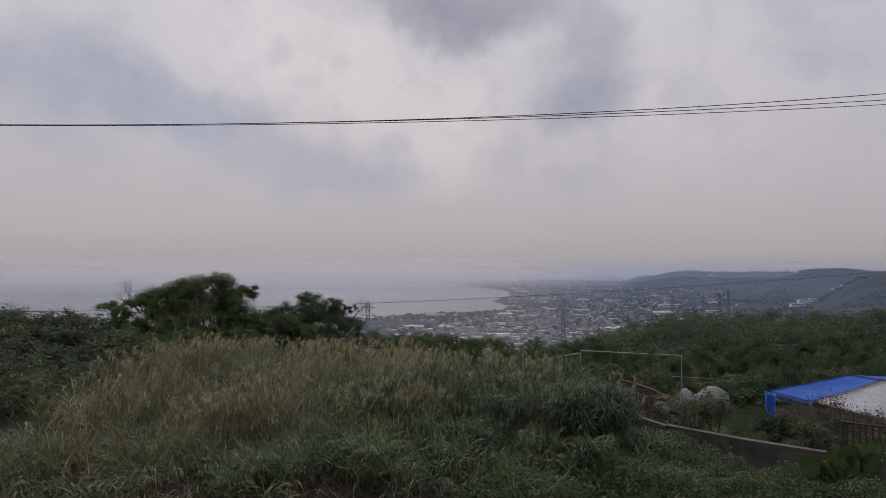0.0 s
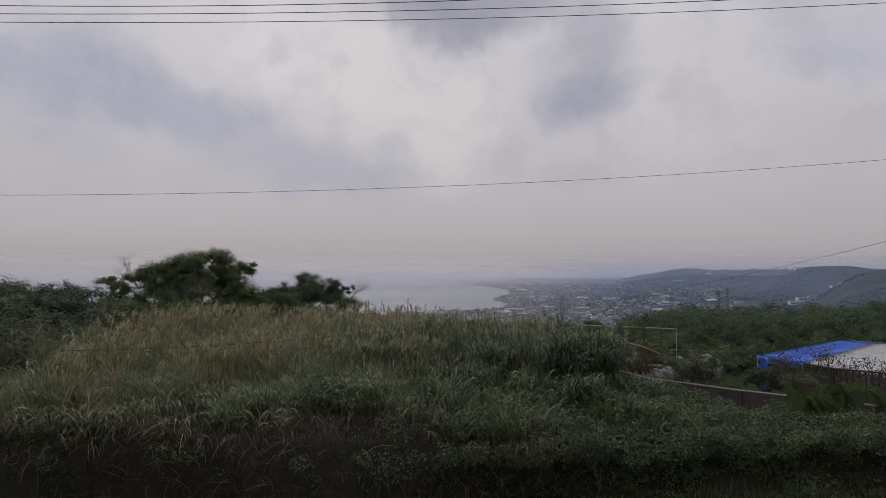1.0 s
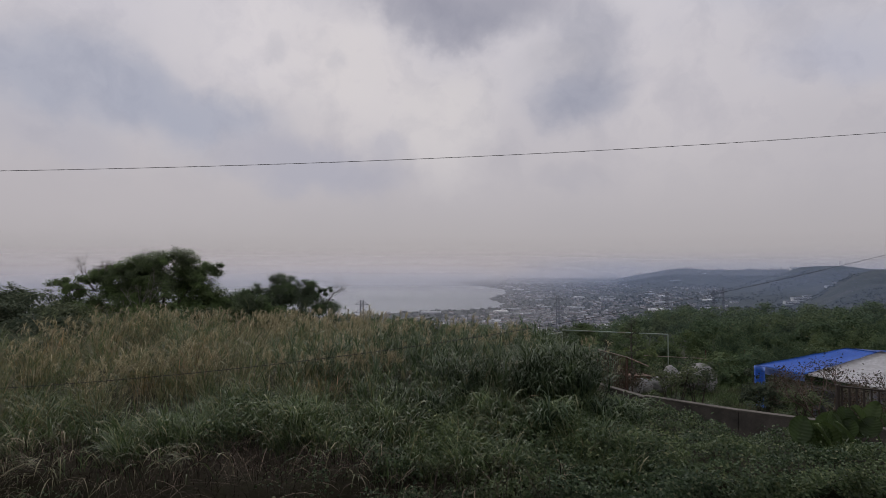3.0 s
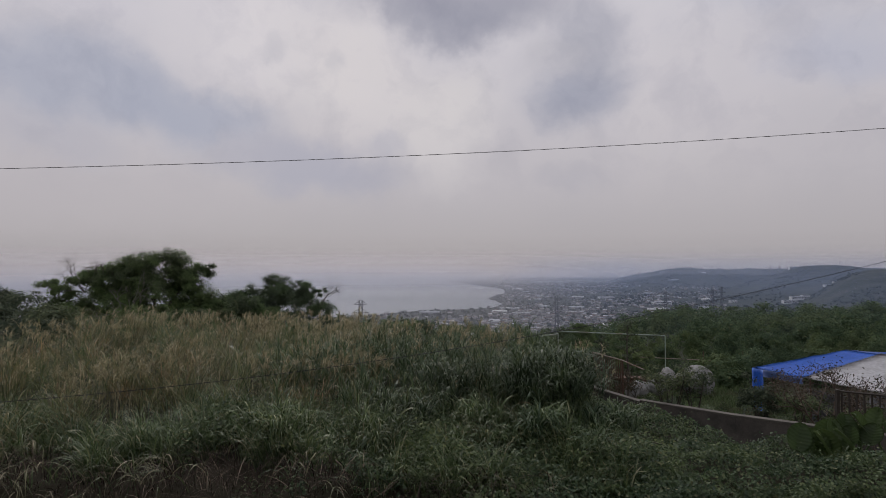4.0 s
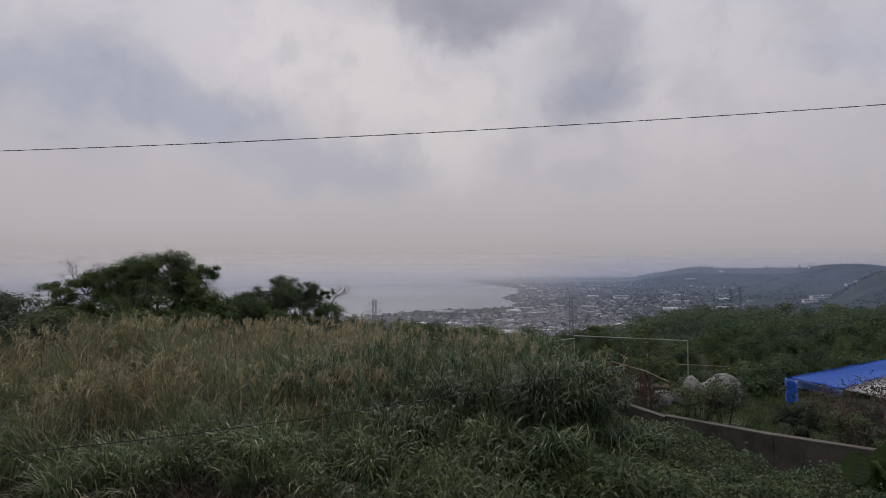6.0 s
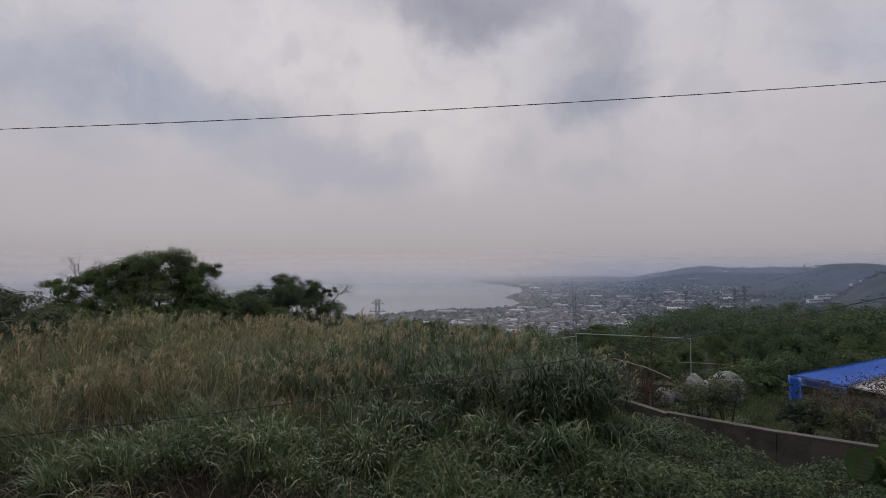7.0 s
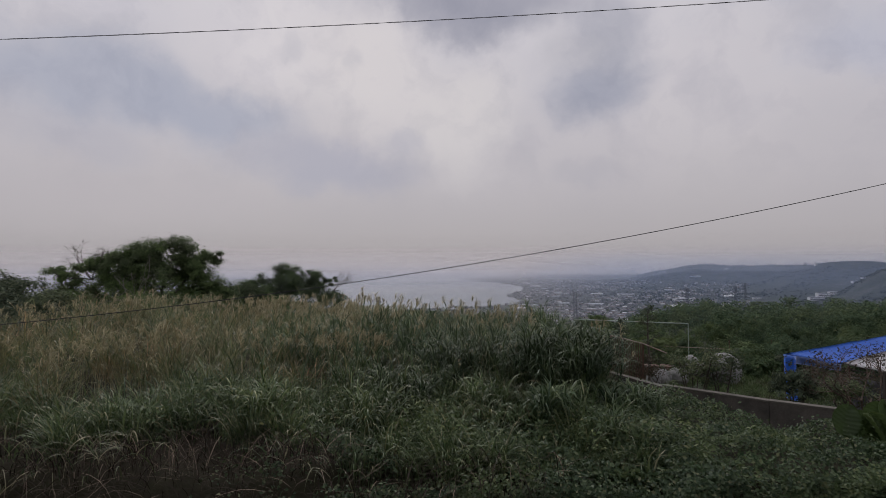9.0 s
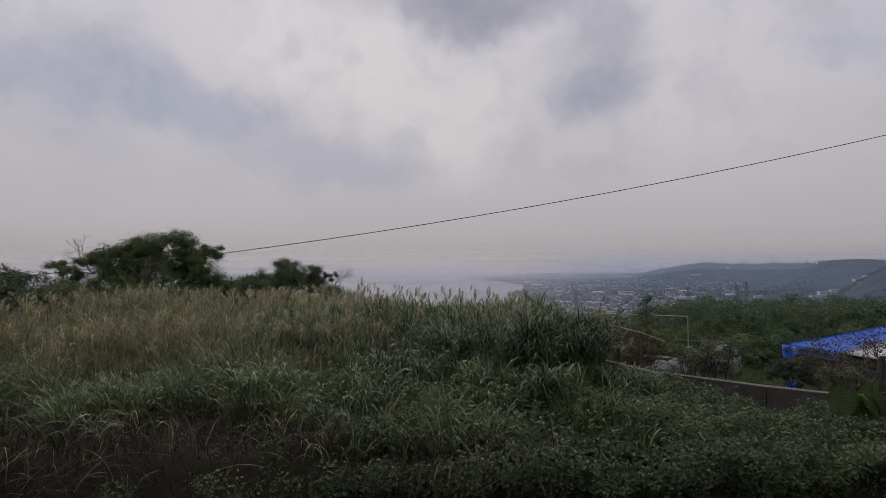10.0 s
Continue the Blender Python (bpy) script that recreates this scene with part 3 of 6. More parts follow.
def build_sea():
    bm = bmesh.new()
    bmesh.ops.create_grid(bm, x_segments=8, y_segments=8, size=0.5)
    bmesh.ops.transform(bm, matrix=Matrix.Translation((-300, 2950, SEA)) @ Matrix.Diagonal((9000, 3980, 1, 1)), verts=bm.verts)
    ob = part("water", bm, water_material(), None)
    tagged(ob, "pale grey calm sea in a wide bay", "sea", kind="structure")


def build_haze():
    # curved sheets imitate the haze; their tint and opacity are painted
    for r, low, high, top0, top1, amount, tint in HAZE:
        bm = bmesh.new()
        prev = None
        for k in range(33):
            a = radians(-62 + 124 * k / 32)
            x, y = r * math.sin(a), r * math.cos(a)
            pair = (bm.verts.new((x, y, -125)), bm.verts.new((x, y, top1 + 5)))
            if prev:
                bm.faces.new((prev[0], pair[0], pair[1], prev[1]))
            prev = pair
        ob = part("haze", bm, haze_material("haze_sheet", low, high, top0, top1, amount, tint), None, smooth=True)
        tagged(ob, "thin see-through sheet painted as grey haze over the plain and sea", "haze", kind="structure")


# the first sheet crosses the woods and lifts their dark tones
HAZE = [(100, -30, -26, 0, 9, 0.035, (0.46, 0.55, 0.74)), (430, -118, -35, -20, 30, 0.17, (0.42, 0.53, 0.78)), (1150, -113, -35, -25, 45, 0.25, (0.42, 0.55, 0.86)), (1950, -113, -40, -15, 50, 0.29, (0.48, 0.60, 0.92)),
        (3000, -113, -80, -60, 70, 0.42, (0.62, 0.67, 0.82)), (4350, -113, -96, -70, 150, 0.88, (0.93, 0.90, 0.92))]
build_ground()
build_sea()
build_haze()


# ---- cables over the road ----
def cable(name, zfun, y, skew, x0, x1, radius, label, twist=0.0):
    bm = bmesh.new()
    n = 90 if not twist else 900
    for strand in range(2 if twist else 1):
        pts = []
        for k in range(n + 1):
            x = x0 + (x1 - x0) * k / n
            a = x / twist * math.tau + strand * math.pi if twist else 0
            o = radius * 1.0 if twist else 0
            pts.append((x, y + skew * x + o * math.cos(a), zfun(x) + o * math.sin(a)))
        tube(bm, pts, radius if not twist else radius * 0.8, 5)
    ob = part(name, bm, M["cable"], None)
    tagged(ob, label, "cable", "overhead cables")


POLES = (-15.0, 15.0)
cable("power_line", lambda x: 9.351 + 0.028 * x + 0.0023 * x * x, 7.666, 0.0214, *POLES, 0.005, "thin black power line strung between poles")
cable("power_line", lambda x: 9.235 + 0.0358 * x + 0.0026 * x * x, 7.157, 0.0314, *POLES, 0.005, "thin black power line strung between poles")
cable("power_line", lambda x: 9.105 + 0.0402 * x + 0.0039 * x * x, 6.67, 0.0255, *POLES, 0.005, "thin black power line strung between poles")
cable("telephone_cable", lambda x: 6.826 + 0.0417 * x + 0.0032 * x * x, 7.369, 0.039, *POLES, 0.0020, "black twisted two-strand cable strung between poles", 0.36)
cable("service_cable", lambda x: 4.868 + 0.1097 * x + 0.0106 * x * x, 7.306, 0.0338, *POLES, 0.0028, "single black cable sagging low between poles")


def utility_pole(x):
    t = thing("utility_pole", x, 7.2, 0.2, "grey round concrete pole carrying the cables", "pole", "utility poles")
    bm = bmesh.new()
    tube(bm, [(0, 0, -0.4), (0, 0, 5), (0, 0, 10.5)], [0.17, 0.15, 0.12], 12)
    part("shaft", bm, M["pole_concrete"], t, smooth=True)
    bm = bmesh.new()
    box(bm, 0, 0, 9.2, 0.09, 1.5, 0.09)
    part("crossarm", bm, M["dark_metal"], t)


for px in POLES:
    utility_pole(px)


# ---- grass on the terrace ----
def scatter(n, x0, x1, y0, y1, keep=None):
    p = np.stack([rng.uniform(x0, x1, n), rng.uniform(y0, y1, n)], 1)
    if keep is not None:
        p = p[keep(p[:, 0], p[:, 1])]
    return np.column_stack([p, ground_z(p[:, 0], p[:, 1])])


def clumped(n, cells, x0, x1, y0, y1, spread, keep=None):
    """Feet gathered in tufts."""
    c = np.stack([rng.uniform(x0, x1, cells), rng.uniform(y0, y1, cells)], 1)
    k = rng.integers(0, cells, n)
    p = c[k] + rng.normal(0, spread, (n, 2))
    ok = np.ones(n, dtype=bool) if keep is None else keep(p[:, 0], p[:, 1])
    p, k = p[ok], k[ok]
    out = np.column_stack([p, ground_z(p[:, 0], p[:, 1])])
    away = np.arctan2(p[:, 1] - c[k, 1], p[:, 0] - c[k, 0])
    return out, k, away


def on_terrace(x, y):
    back = np.clip(25.5 - 0.20 * np.minimum(x, 4.0) - 0.9 * np.maximum(x - 4.0, 0), 20.5, 31)
    return (y > 11.9 + bank_shift(x)) & (y < back + 1.0) & (x < 7.4)


def grass_side(x, y):
    """The grass ends on the left where the scrub begins."""
    return x > -8.5 - 0.25 * y + 0.8 * np.sin(y * 1.3)


def patchy(x, y, s, seed):
    return 0.5 + 0.25 * np.sin(x * s + seed) * np.cos(y * s * 1.3 + seed * 2) + 0.25 * np.sin((x + y) * s * 0.57 + seed * 3)


def in_hollow(x, y, chance):
    """The bare brown stretch at the bank's edge."""
    return (x > -6.6) & (x < 0.2) & (y < 13.3 + 0.45 * np.sin(x * 1.7) + 0.25 * np.sin(x * 4.1)) & (chance < 0.93)


def fans(P, H, per, length, width, lean, low=0.4, out=None, tip=(-105, -5), power=2.1):
    """Canes that carry long leaves towards their tops; the leaves rise and bow over. Arrays of foot and height."""
    n = len(P)
    k = np.repeat(np.arange(n), per)
    m = len(k)
    way = rng.uniform(0, math.tau, n) if out is None else out
    reach = rng.uniform(0.2, 1.0, n) * lean
    s = 1 - (1 - low) * rng.random(m) ** 1.25
    foot = P[k] + np.stack([np.cos(way[k]) * reach[k] * s ** 2, np.sin(way[k]) * reach[k] * s ** 2, H[k] * s], 1)
    ang = np.where(rng.random(m) < 0.3, way[k] + rng.normal(0, 0.6, m), rng.uniform(0, math.tau, m))
    L = length * rng.uniform(0.55, 1.2, m)
    return arching(foot, L, width * rng.uniform(0.65, 1.3, m), ang, rng.uniform(60, 88, m), rng.uniform(*tip, m), 6, power, 0.45)


def canes(P, H, way, reach, width=0.012):
    return blades(P, H, np.full(len(P), width), way, reach / np.maximum(H, 0.1), 3)


def build_plume_grass():
    n, cells = 68000, 850
    P, k, away = clumped(n, cells, -26, 6.0, 12.6, 31, 0.19, lambda x, y: on_terrace(x, y) & grass_side(x, y) & ~((x > 3.5) & (y < 17.5)) & (rng.random(len(x)) < 1.0 - 0.9 * smooth(-4.5, 1.2, x + 1.2 * np.sin(y * 1.1))) & ((y > 15.0) | (x < -6.5 - 0.5 * (15 - y))))
    m = len(P)
    tuft = rng.uniform(0.5, 1.18, cells)[k]
    full = np.clip(rng.normal(1.42, 0.25, m), 0.6, 2.1) * tuft * (0.85 + 0.25 * smooth(15, 20, P[:, 1])) * (1 - 0.24 * smooth(-4.0, 0.0, P[:, 0]))
    stem = rng.random(m) < 0.84                       # most leaves spring from nodes along the stems
    P[:, 2] += np.where(stem, full * rng.uniform(0.3, 0.9, m), 0)
    P[:, 0] += np.where(stem, rng.normal(0, 0.09, m), 0)
    L = np.where(stem, rng.uniform(0.4, 0.9, m), full * 1.15)
    ang = np.where(rng.random(m) < 0.55, away, rng.normal(-0.9, 1.3, m))
    V, F = arching(P, L, rng.uniform(0.012, 0.027, m), ang, np.where(stem, rng.uniform(45, 86, m), rng.uniform(65, 88, m)),
                   np.where(stem, rng.uniform(-90, 25, m), rng.uniform(-50, 50, m)), 5, 1.8)
    ob = mesh_object("plume_grass", V, [F], M["plume_grass"])
    tagged(ob, "tall golden-green silver grass covering the terrace", "grass", kind="stuff")
    # flower stalks with feathery heads that nod to one side
    Q, k, away = clumped(3700, 420, -26, 5.5, 14.8, 30.5, 0.36, lambda x, y: on_terrace(x, y) & grass_side(x, y) & ((y > 16.3) | (x < -5)) & (patchy(x, y, 0.35, 1.0) > 0.3) & ((x < 0) | (rng.random(len(x)) < 0.3)))
    tall = np.concatenate([scatter(26, -1.5, 1.6, 20.0, 23.0), scatter(60, 1.6, 4.4, 18.8, 21.5), scatter(12, 5.6, 7.0, 18.6, 20.2)])            # a few taller stalks at the crest
    Q = np.concatenate([Q, tall])
    n = len(Q)
    H = np.where(np.arange(n) < n - len(tall), rng.uniform(1.35, 2.0, n), rng.uniform(1.7, 2.55, n)) * (0.86 + 0.18 * smooth(15, 21, Q[:, 1])) * (1 - 0.14 * smooth(-2.5, 0.5, Q[:, 0]))
    wind = rng.normal(0.1, 0.7, n)
    bend = rng.uniform(0.04, 0.26, n)
    stalk = blades(Q, H, np.full(n, 0.010), wind, bend, 3)
    top = Q + np.stack([np.cos(wind) * bend * H, np.sin(wind) * bend * H, H * (1 - 0.35 * bend)], 1)
    heads = [stalk]
    size = rng.uniform(0.75, 1.25, n)
    for j in range(14):
        a = wind + rng.normal(0, 0.95, n)
        foot = top - np.array([0, 0, 1.0]) * (rng.uniform(0, 0.2, n) * size)[:, None]
        heads.append(arching(foot, rng.uniform(0.16, 0.34, n) * size, rng.uniform(0.015, 0.03, n), a, rng.uniform(62, 90, n), rng.uniform(-95, 5, n), 3, 1.3))
    V, F = join(heads)
    ob = mesh_object("grass_plumes", V, F, M["plume"])
    tagged(ob, "pale tan feathery seed heads above the grass", "grass", kind="stuff")


def build_green_grass():
    n, cells = 40000, 560
    P, k, away = clumped(n, cells, -13, 6.2, 11.8, 17.6, 0.17, lambda x, y: on_terrace(x, y) & (x < 5.7) & (x > -11.0 + 1.2 * np.sin(y * 2)) & ((y > 12.5 + 0.3 * np.sin(x * 2.7)) | (rng.random(len(x)) < 0.3)) & ~in_hollow(x, y, rng.random(len(x))) & (y < 15.6 + 2.0 * smooth(-2, 4, x) + 0.8 * np.sin(x * 1.3)))
    m = len(P)
    tuft = rng.uniform(0.55, 1.2, cells)[k]
    L = np.clip(rng.normal(0.98, 0.25, m), 0.4, 1.6) * tuft * (0.72 + 0.4 * smooth(12, 15.5, P[:, 1]))
    ang = np.where(rng.random(m) < 0.65, away, rng.normal(-math.pi / 2, 0.9, m))
    made = [arching(P, L, rng.uniform(0.014, 0.031, m), ang, rng.uniform(63, 89, m), rng.uniform(-95, 20, m), 6, 2.0)]
    # taller leafy canes beside and behind the big tussock
    n, cells = 2300, 230
    P, k, away = clumped(n, cells, -4.5, 7.6, 15.2, 23.5, 0.24, lambda x, y: on_terrace(x, y) & (x < 5.0 + 0.22 * (y - 16)) & (rng.random(len(x)) < smooth(-4.5, 1.0, x + 1.2 * np.sin(y * 1.1))))
    H = np.clip(rng.normal(1.3, 0.2, len(P)), 0.6, 1.75) * rng.uniform(0.7, 1.12, cells)[k] * (0.78 + 0.22 * smooth(15, 18, P[:, 1]))
    dark = (k % 5) < 3
    made.append(fans(P[~dark], H[~dark], 13, 0.62, 0.024, 0.3, 0.3, away[~dark]))
    tall = fans(P[dark], H[dark], 14, 0.66, 0.025, 0.3, 0.3, away[dark])
    ob = mesh_object("tall_green_grass", tall[0], [tall[1]], M["clump_grass"])
    tagged(ob, "tall dark green grass behind the tussocks", "grass", kind="stuff")
    V, F = join(made)
    ob = mesh_object("green_grass", V, F, M["green_grass"])
    tagged(ob, "fresh green arching grass along the bank's edge", "grass", kind="stuff")


def tussock(cx, cy, rad, height, tufts, per_tuft, label, leaf="tussock_grass", length=0.9, low=0.45, hang=(-125, -45)):
    """A thicket of cane tufts, lower towards its rim; long leaves spring from the canes' tops and hang over."""
    t = thing("grass_tussock", cx, cy, float(ground_z(cx, cy)), label, "grass tussock", "grass tussocks")
    a = rng.uniform(0, math.tau, tufts)
    r = rad * np.sqrt(rng.random(tufts))
    sticks = []
    for j in range(tufts):
        n = per_tuft
        off = rng.normal(0, 0.09, (n, 2))
        x, y = r[j] * math.cos(a[j]) + off[:, 0], r[j] * math.sin(a[j]) + off[:, 1]
        P = np.column_stack([x, y, ground_z(cx + x, cy + y) - t.location.z - 0.05])
        H = height * rng.uniform(0.82, 1.05, n) * rng.uniform(0.85, 1.0) * (1 - 0.38 * (r[j] / rad) ** 2)
        out = np.where(rng.random(n) < 0.6, a[j] + rng.normal(0, 0.5, n), rng.uniform(0, math.tau, n))
        V, F = fans(P, H, 10, length * 1.12, 0.031, 0.2 + 0.3 * r[j], low, out, hang, 1.9)
        mesh_object("leaf_tuft", V, [F], M[leaf], t)
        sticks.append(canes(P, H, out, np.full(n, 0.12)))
    # canes share the stems' shade-darkened colour
    tagged(mesh_object("canes", *join(sticks), M["shaded_stems"], t), kind="stuff")


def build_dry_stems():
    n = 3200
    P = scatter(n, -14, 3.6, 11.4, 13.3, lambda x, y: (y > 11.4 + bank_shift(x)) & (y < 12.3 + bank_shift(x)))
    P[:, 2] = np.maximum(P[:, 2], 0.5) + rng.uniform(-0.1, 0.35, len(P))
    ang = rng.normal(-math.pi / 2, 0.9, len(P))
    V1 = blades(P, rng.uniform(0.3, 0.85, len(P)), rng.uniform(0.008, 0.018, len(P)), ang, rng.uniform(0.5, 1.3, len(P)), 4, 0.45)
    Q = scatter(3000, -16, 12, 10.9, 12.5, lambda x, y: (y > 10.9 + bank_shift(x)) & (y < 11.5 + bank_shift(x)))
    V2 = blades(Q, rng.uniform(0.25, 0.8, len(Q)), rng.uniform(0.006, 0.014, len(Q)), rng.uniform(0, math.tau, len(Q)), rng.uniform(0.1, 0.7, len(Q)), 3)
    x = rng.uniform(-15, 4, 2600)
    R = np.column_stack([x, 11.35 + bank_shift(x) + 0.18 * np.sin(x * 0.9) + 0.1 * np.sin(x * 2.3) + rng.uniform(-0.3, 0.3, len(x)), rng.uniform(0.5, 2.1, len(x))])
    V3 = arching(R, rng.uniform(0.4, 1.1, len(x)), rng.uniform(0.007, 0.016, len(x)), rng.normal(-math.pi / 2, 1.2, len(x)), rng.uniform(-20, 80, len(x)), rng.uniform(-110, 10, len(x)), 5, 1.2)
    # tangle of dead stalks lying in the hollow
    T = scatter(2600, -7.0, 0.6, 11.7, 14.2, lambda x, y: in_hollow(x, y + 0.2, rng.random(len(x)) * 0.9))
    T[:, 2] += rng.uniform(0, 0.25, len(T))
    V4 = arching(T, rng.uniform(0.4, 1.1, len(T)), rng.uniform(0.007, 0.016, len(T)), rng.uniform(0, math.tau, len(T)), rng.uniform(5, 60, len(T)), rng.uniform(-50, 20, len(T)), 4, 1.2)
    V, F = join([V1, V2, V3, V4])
    # live blades bowing over the edge, and rank weeds on the left
    E = clumped(7000, 190, -15, -1.0, 11.9, 14.6, 0.2, lambda x, y: (rng.random(len(x)) < smooth(-1.5, -4.0, x)) & (y > 11.75 + bank_shift(x)) & (y < 12.9 + 1.5 * smooth(-5, -8, x)) & ~in_hollow(x, y, rng.random(len(x))))[0]
    E[:, 2] += rng.uniform(0, 0.35, len(E))
    W1 = arching(E, rng.uniform(0.45, 1.05, len(E)), rng.uniform(0.014, 0.032, len(E)), rng.normal(-math.pi / 2, 0.7, len(E)), rng.uniform(45, 82, len(E)), rng.uniform(-100, -45, len(E)), 6, 1.3)
    G = scatter(4500, -34, -6, 12.2, 24, lambda x, y: ~grass_side(x + 0.8, y))
    W2 = arching(G, rng.uniform(0.5, 1.1, len(G)), rng.uniform(0.016, 0.032, len(G)), rng.uniform(0, math.tau, len(G)), rng.uniform(50, 88, len(G)), rng.uniform(-90, 20, len(G)), 5, 1.6)
    # pale fans that hang over the lip
    hx = np.repeat(np.concatenate([rng.uniform(-14, -3.0, 47), rng.uniform(-3, 0, 3)]), 9)
    hz = np.repeat(rng.uniform(1.7, 2.35, 50), 9)
    m = len(hx)
    H0 = np.column_stack([hx + rng.normal(0, 0.07, m), 11.8 + bank_shift(hx) + np.repeat(rng.uniform(-0.2, 0.5, 50), 9) + rng.normal(0, 0.05, m), hz + rng.normal(0, 0.06, m)])
    side = np.repeat(rng.normal(-math.pi / 2, 0.8, 50), 9) + rng.normal(0, 0.6, m)
    W3 = arching(H0, rng.uniform(0.35, 0.9, m), rng.uniform(0.009, 0.019, m), side, rng.uniform(20, 75, m), rng.uniform(-88, -40, m), 7, 0.9, 0.6)
    Vw, Fw = join([W1, W2, W3])
    ob = mesh_object("edge_grass", Vw, Fw, M["edge_grass"])
    tagged(ob, "pale green and straw-coloured grass bowing over the bank", "grass", kind="stuff")
    ob = mesh_object("dry_grass_stems", V, F, M["shaded_stems"])
    tagged(ob, "dead brown grass stems hanging over the bank, most darkened as in shade", "dry grass", kind="stuff")


def build_leafy_weeds():
    """Rank weeds: thin stems set with small narrow leaves, thick where the grass ends."""
    P = scatter(5200, -36, -5, 12.3, 27, lambda x, y: ~grass_side(x + 1.6 + 1.2 * np.sin(y * 0.9), y) & (x > -0.98 * y - 5))
    n = len(P)
    H = rng.uniform(0.7, 1.5, n) * (0.75 + 0.4 * patchy(P[:, 0], P[:, 1], 0.9, 2.2))
    way, reach = rng.uniform(0, math.tau, n), rng.uniform(0.05, 0.3, n)
    per = 20
    k = np.repeat(np.arange(n), per)
    u = rng.uniform(0.3, 1.0, len(k))
    C = P[k] + np.stack([np.cos(way[k]) * reach[k] * u * u, np.sin(way[k]) * reach[k] * u * u, H[k] * u], 1) + rng.normal(0, 0.075, (len(k), 3))
    V, F = leaves(C, rng.uniform(0.07, 0.16, len(k)), rng.normal(0, 0.55, (len(k), 3)) + np.array([0, -0.2, 0.8]), 0.38)
    ob = mesh_object("leafy_weeds", *join([(V, F), canes(P, H, way, reach, 0.010)]), M["weed_leaf"])
    tagged(ob, "grey-green leafy weeds beside the grass", "weeds", kind="stuff")


def build_vines():
    def mounds(x0, x1, y0, y1, n, r0, r1):
        """Round hummocks of growth: the height of their hull at any place."""
        c = np.stack([rng.uniform(x0, x1, n), rng.uniform(y0, y1, n)], 1)
        r, h = rng.uniform(r0, r1, n), rng.uniform(0.55, 1.1, n)

        def hull(x, y):
            best = np.zeros(len(x))
            for (cx, cy), rr, hh in zip(c, r, h):
                d = ((x - cx) ** 2 + (y - cy) ** 2) / rr ** 2
                best = np.maximum(best, hh * rr * np.sqrt(np.clip(1 - d, 0, 1)))
            return best
        return hull

    def to_wall(x, y):
        return np.interp(x, [p[0] for p in WALL], [p[1] for p in WALL]) - y

    def sheet(n, x0, x1, y0, y1, keep, lift, size, hull, deep=0.10):
        P = scatter(n, x0, x1, y0, y1, keep)
        x, y = P[:, 0], P[:, 1]
        e = 0.06
        top = hull(x, y)
        slope = np.stack([(hull(x - e, y) - hull(x + e, y)) / (2 * e), (hull(x, y - e) - hull(x, y + e)) / (2 * e), np.ones(len(x))], 1)
        slope[:, :2] = np.clip(slope[:, :2], -1.6, 1.6)
        shoot = np.where(rng.random(len(P)) < 0.05, rng.uniform(0.03, 0.2, len(P)), 0)
        P[:, 2] = np.where((x > 3) & (y > 11.6 + bank_shift(x)) & (y < 12.5 + bank_shift(x)), np.maximum(P[:, 2], 1.5), P[:, 2])
        top = top * (0.4 + 0.6 * smooth(0.1, 1.3, y - 11.7 - bank_shift(x)))
        P[:, 2] += lift + top + shoot - rng.exponential(deep, len(P)) - 0.45 * smooth(2.6, 1.0, to_wall(x, y)) * (x > 7)
        return leaves(P, rng.uniform(0.55, 1.3, len(P)) * size, slope + rng.normal(0, 0.55, (len(P), 3)), 0.66)

    big = mounds(4.8, 19, 11.6, 19, 190, 0.35, 0.85)
    small = mounds(-1, 19, 11.4, 19, 900, 0.13, 0.3)
    both = lambda x, y: 0.5 * big(x, y) + 0.75 * small(x, y)
    made = [sheet(98000, 5.0, 19, 11.6, 19, lambda x, y: (to_wall(x, y) > 0.35) & (y > 11.62 + bank_shift(x) + 0.12 * np.sin(x * 2.9) + 0.08 * np.sin(x * 7.1)) & (x > 5.1 + 0.5 * np.sin(y * 2)), 0.12, 0.070, both),
            sheet(24000, -0.8, 6.5, 11.5, 14.4, lambda x, y: (y > 11.5 + bank_shift(x)) & (patchy(x, y, 1.6, 4) + 0.10 * (x + 1) > 0.5 + 0.2 * smooth(13.2, 14.2, y)), 0.3, 0.076, small),
            sheet(9000, -12, 2.5, 11.4, 12.8, lambda x, y: (patchy(x, y, 1.3, 2) > 0.62) & ~in_hollow(x, y, rng.random(len(x)) * 1.25), 0.15, 0.08, small)]
    # curtain down the face of the bank, in overhanging bunches
    bunches = 520
    bx = rng.uniform(-1.5, 19, bunches)
    bx = np.concatenate([bx[rng.random(bunches) < smooth(-2.0, 3.0, bx + 0.8 * np.sin(bx * 3.1))], rng.uniform(-14, 0, 16)])
    bh = rng.random(len(bx)) ** 0.8
    br = rng.uniform(0.14, 0.34, len(bx))
    k = rng.integers(0, len(bx), 42000)
    d = rng.normal(size=(len(k), 3))
    d /= np.linalg.norm(d, axis=1, keepdims=True)
    d[:, 1] = -np.abs(d[:, 1])
    x = bx[k] + d[:, 0] * br[k]
    face = 11.42 + bank_shift(x) + 0.18 * np.sin(x * 0.9) + 0.1 * np.sin(x * 2.3)
    drop = np.where(bh[k] > 0.72, 0.12 + 0.05 * np.sin(x * 4), -0.38)           # an overhanging fringe, the rest set back
    P = np.column_stack([x, face - drop + d[:, 1] * br[k] * 0.8, 0.45 + 0.4 * smooth(2.0, 6.5, x) + (1.35 - 0.25 * smooth(2.0, 6.5, x)) * bh[k] + d[:, 2] * br[k] * 0.7])
    P += rng.normal(0, 0.03, P.shape)
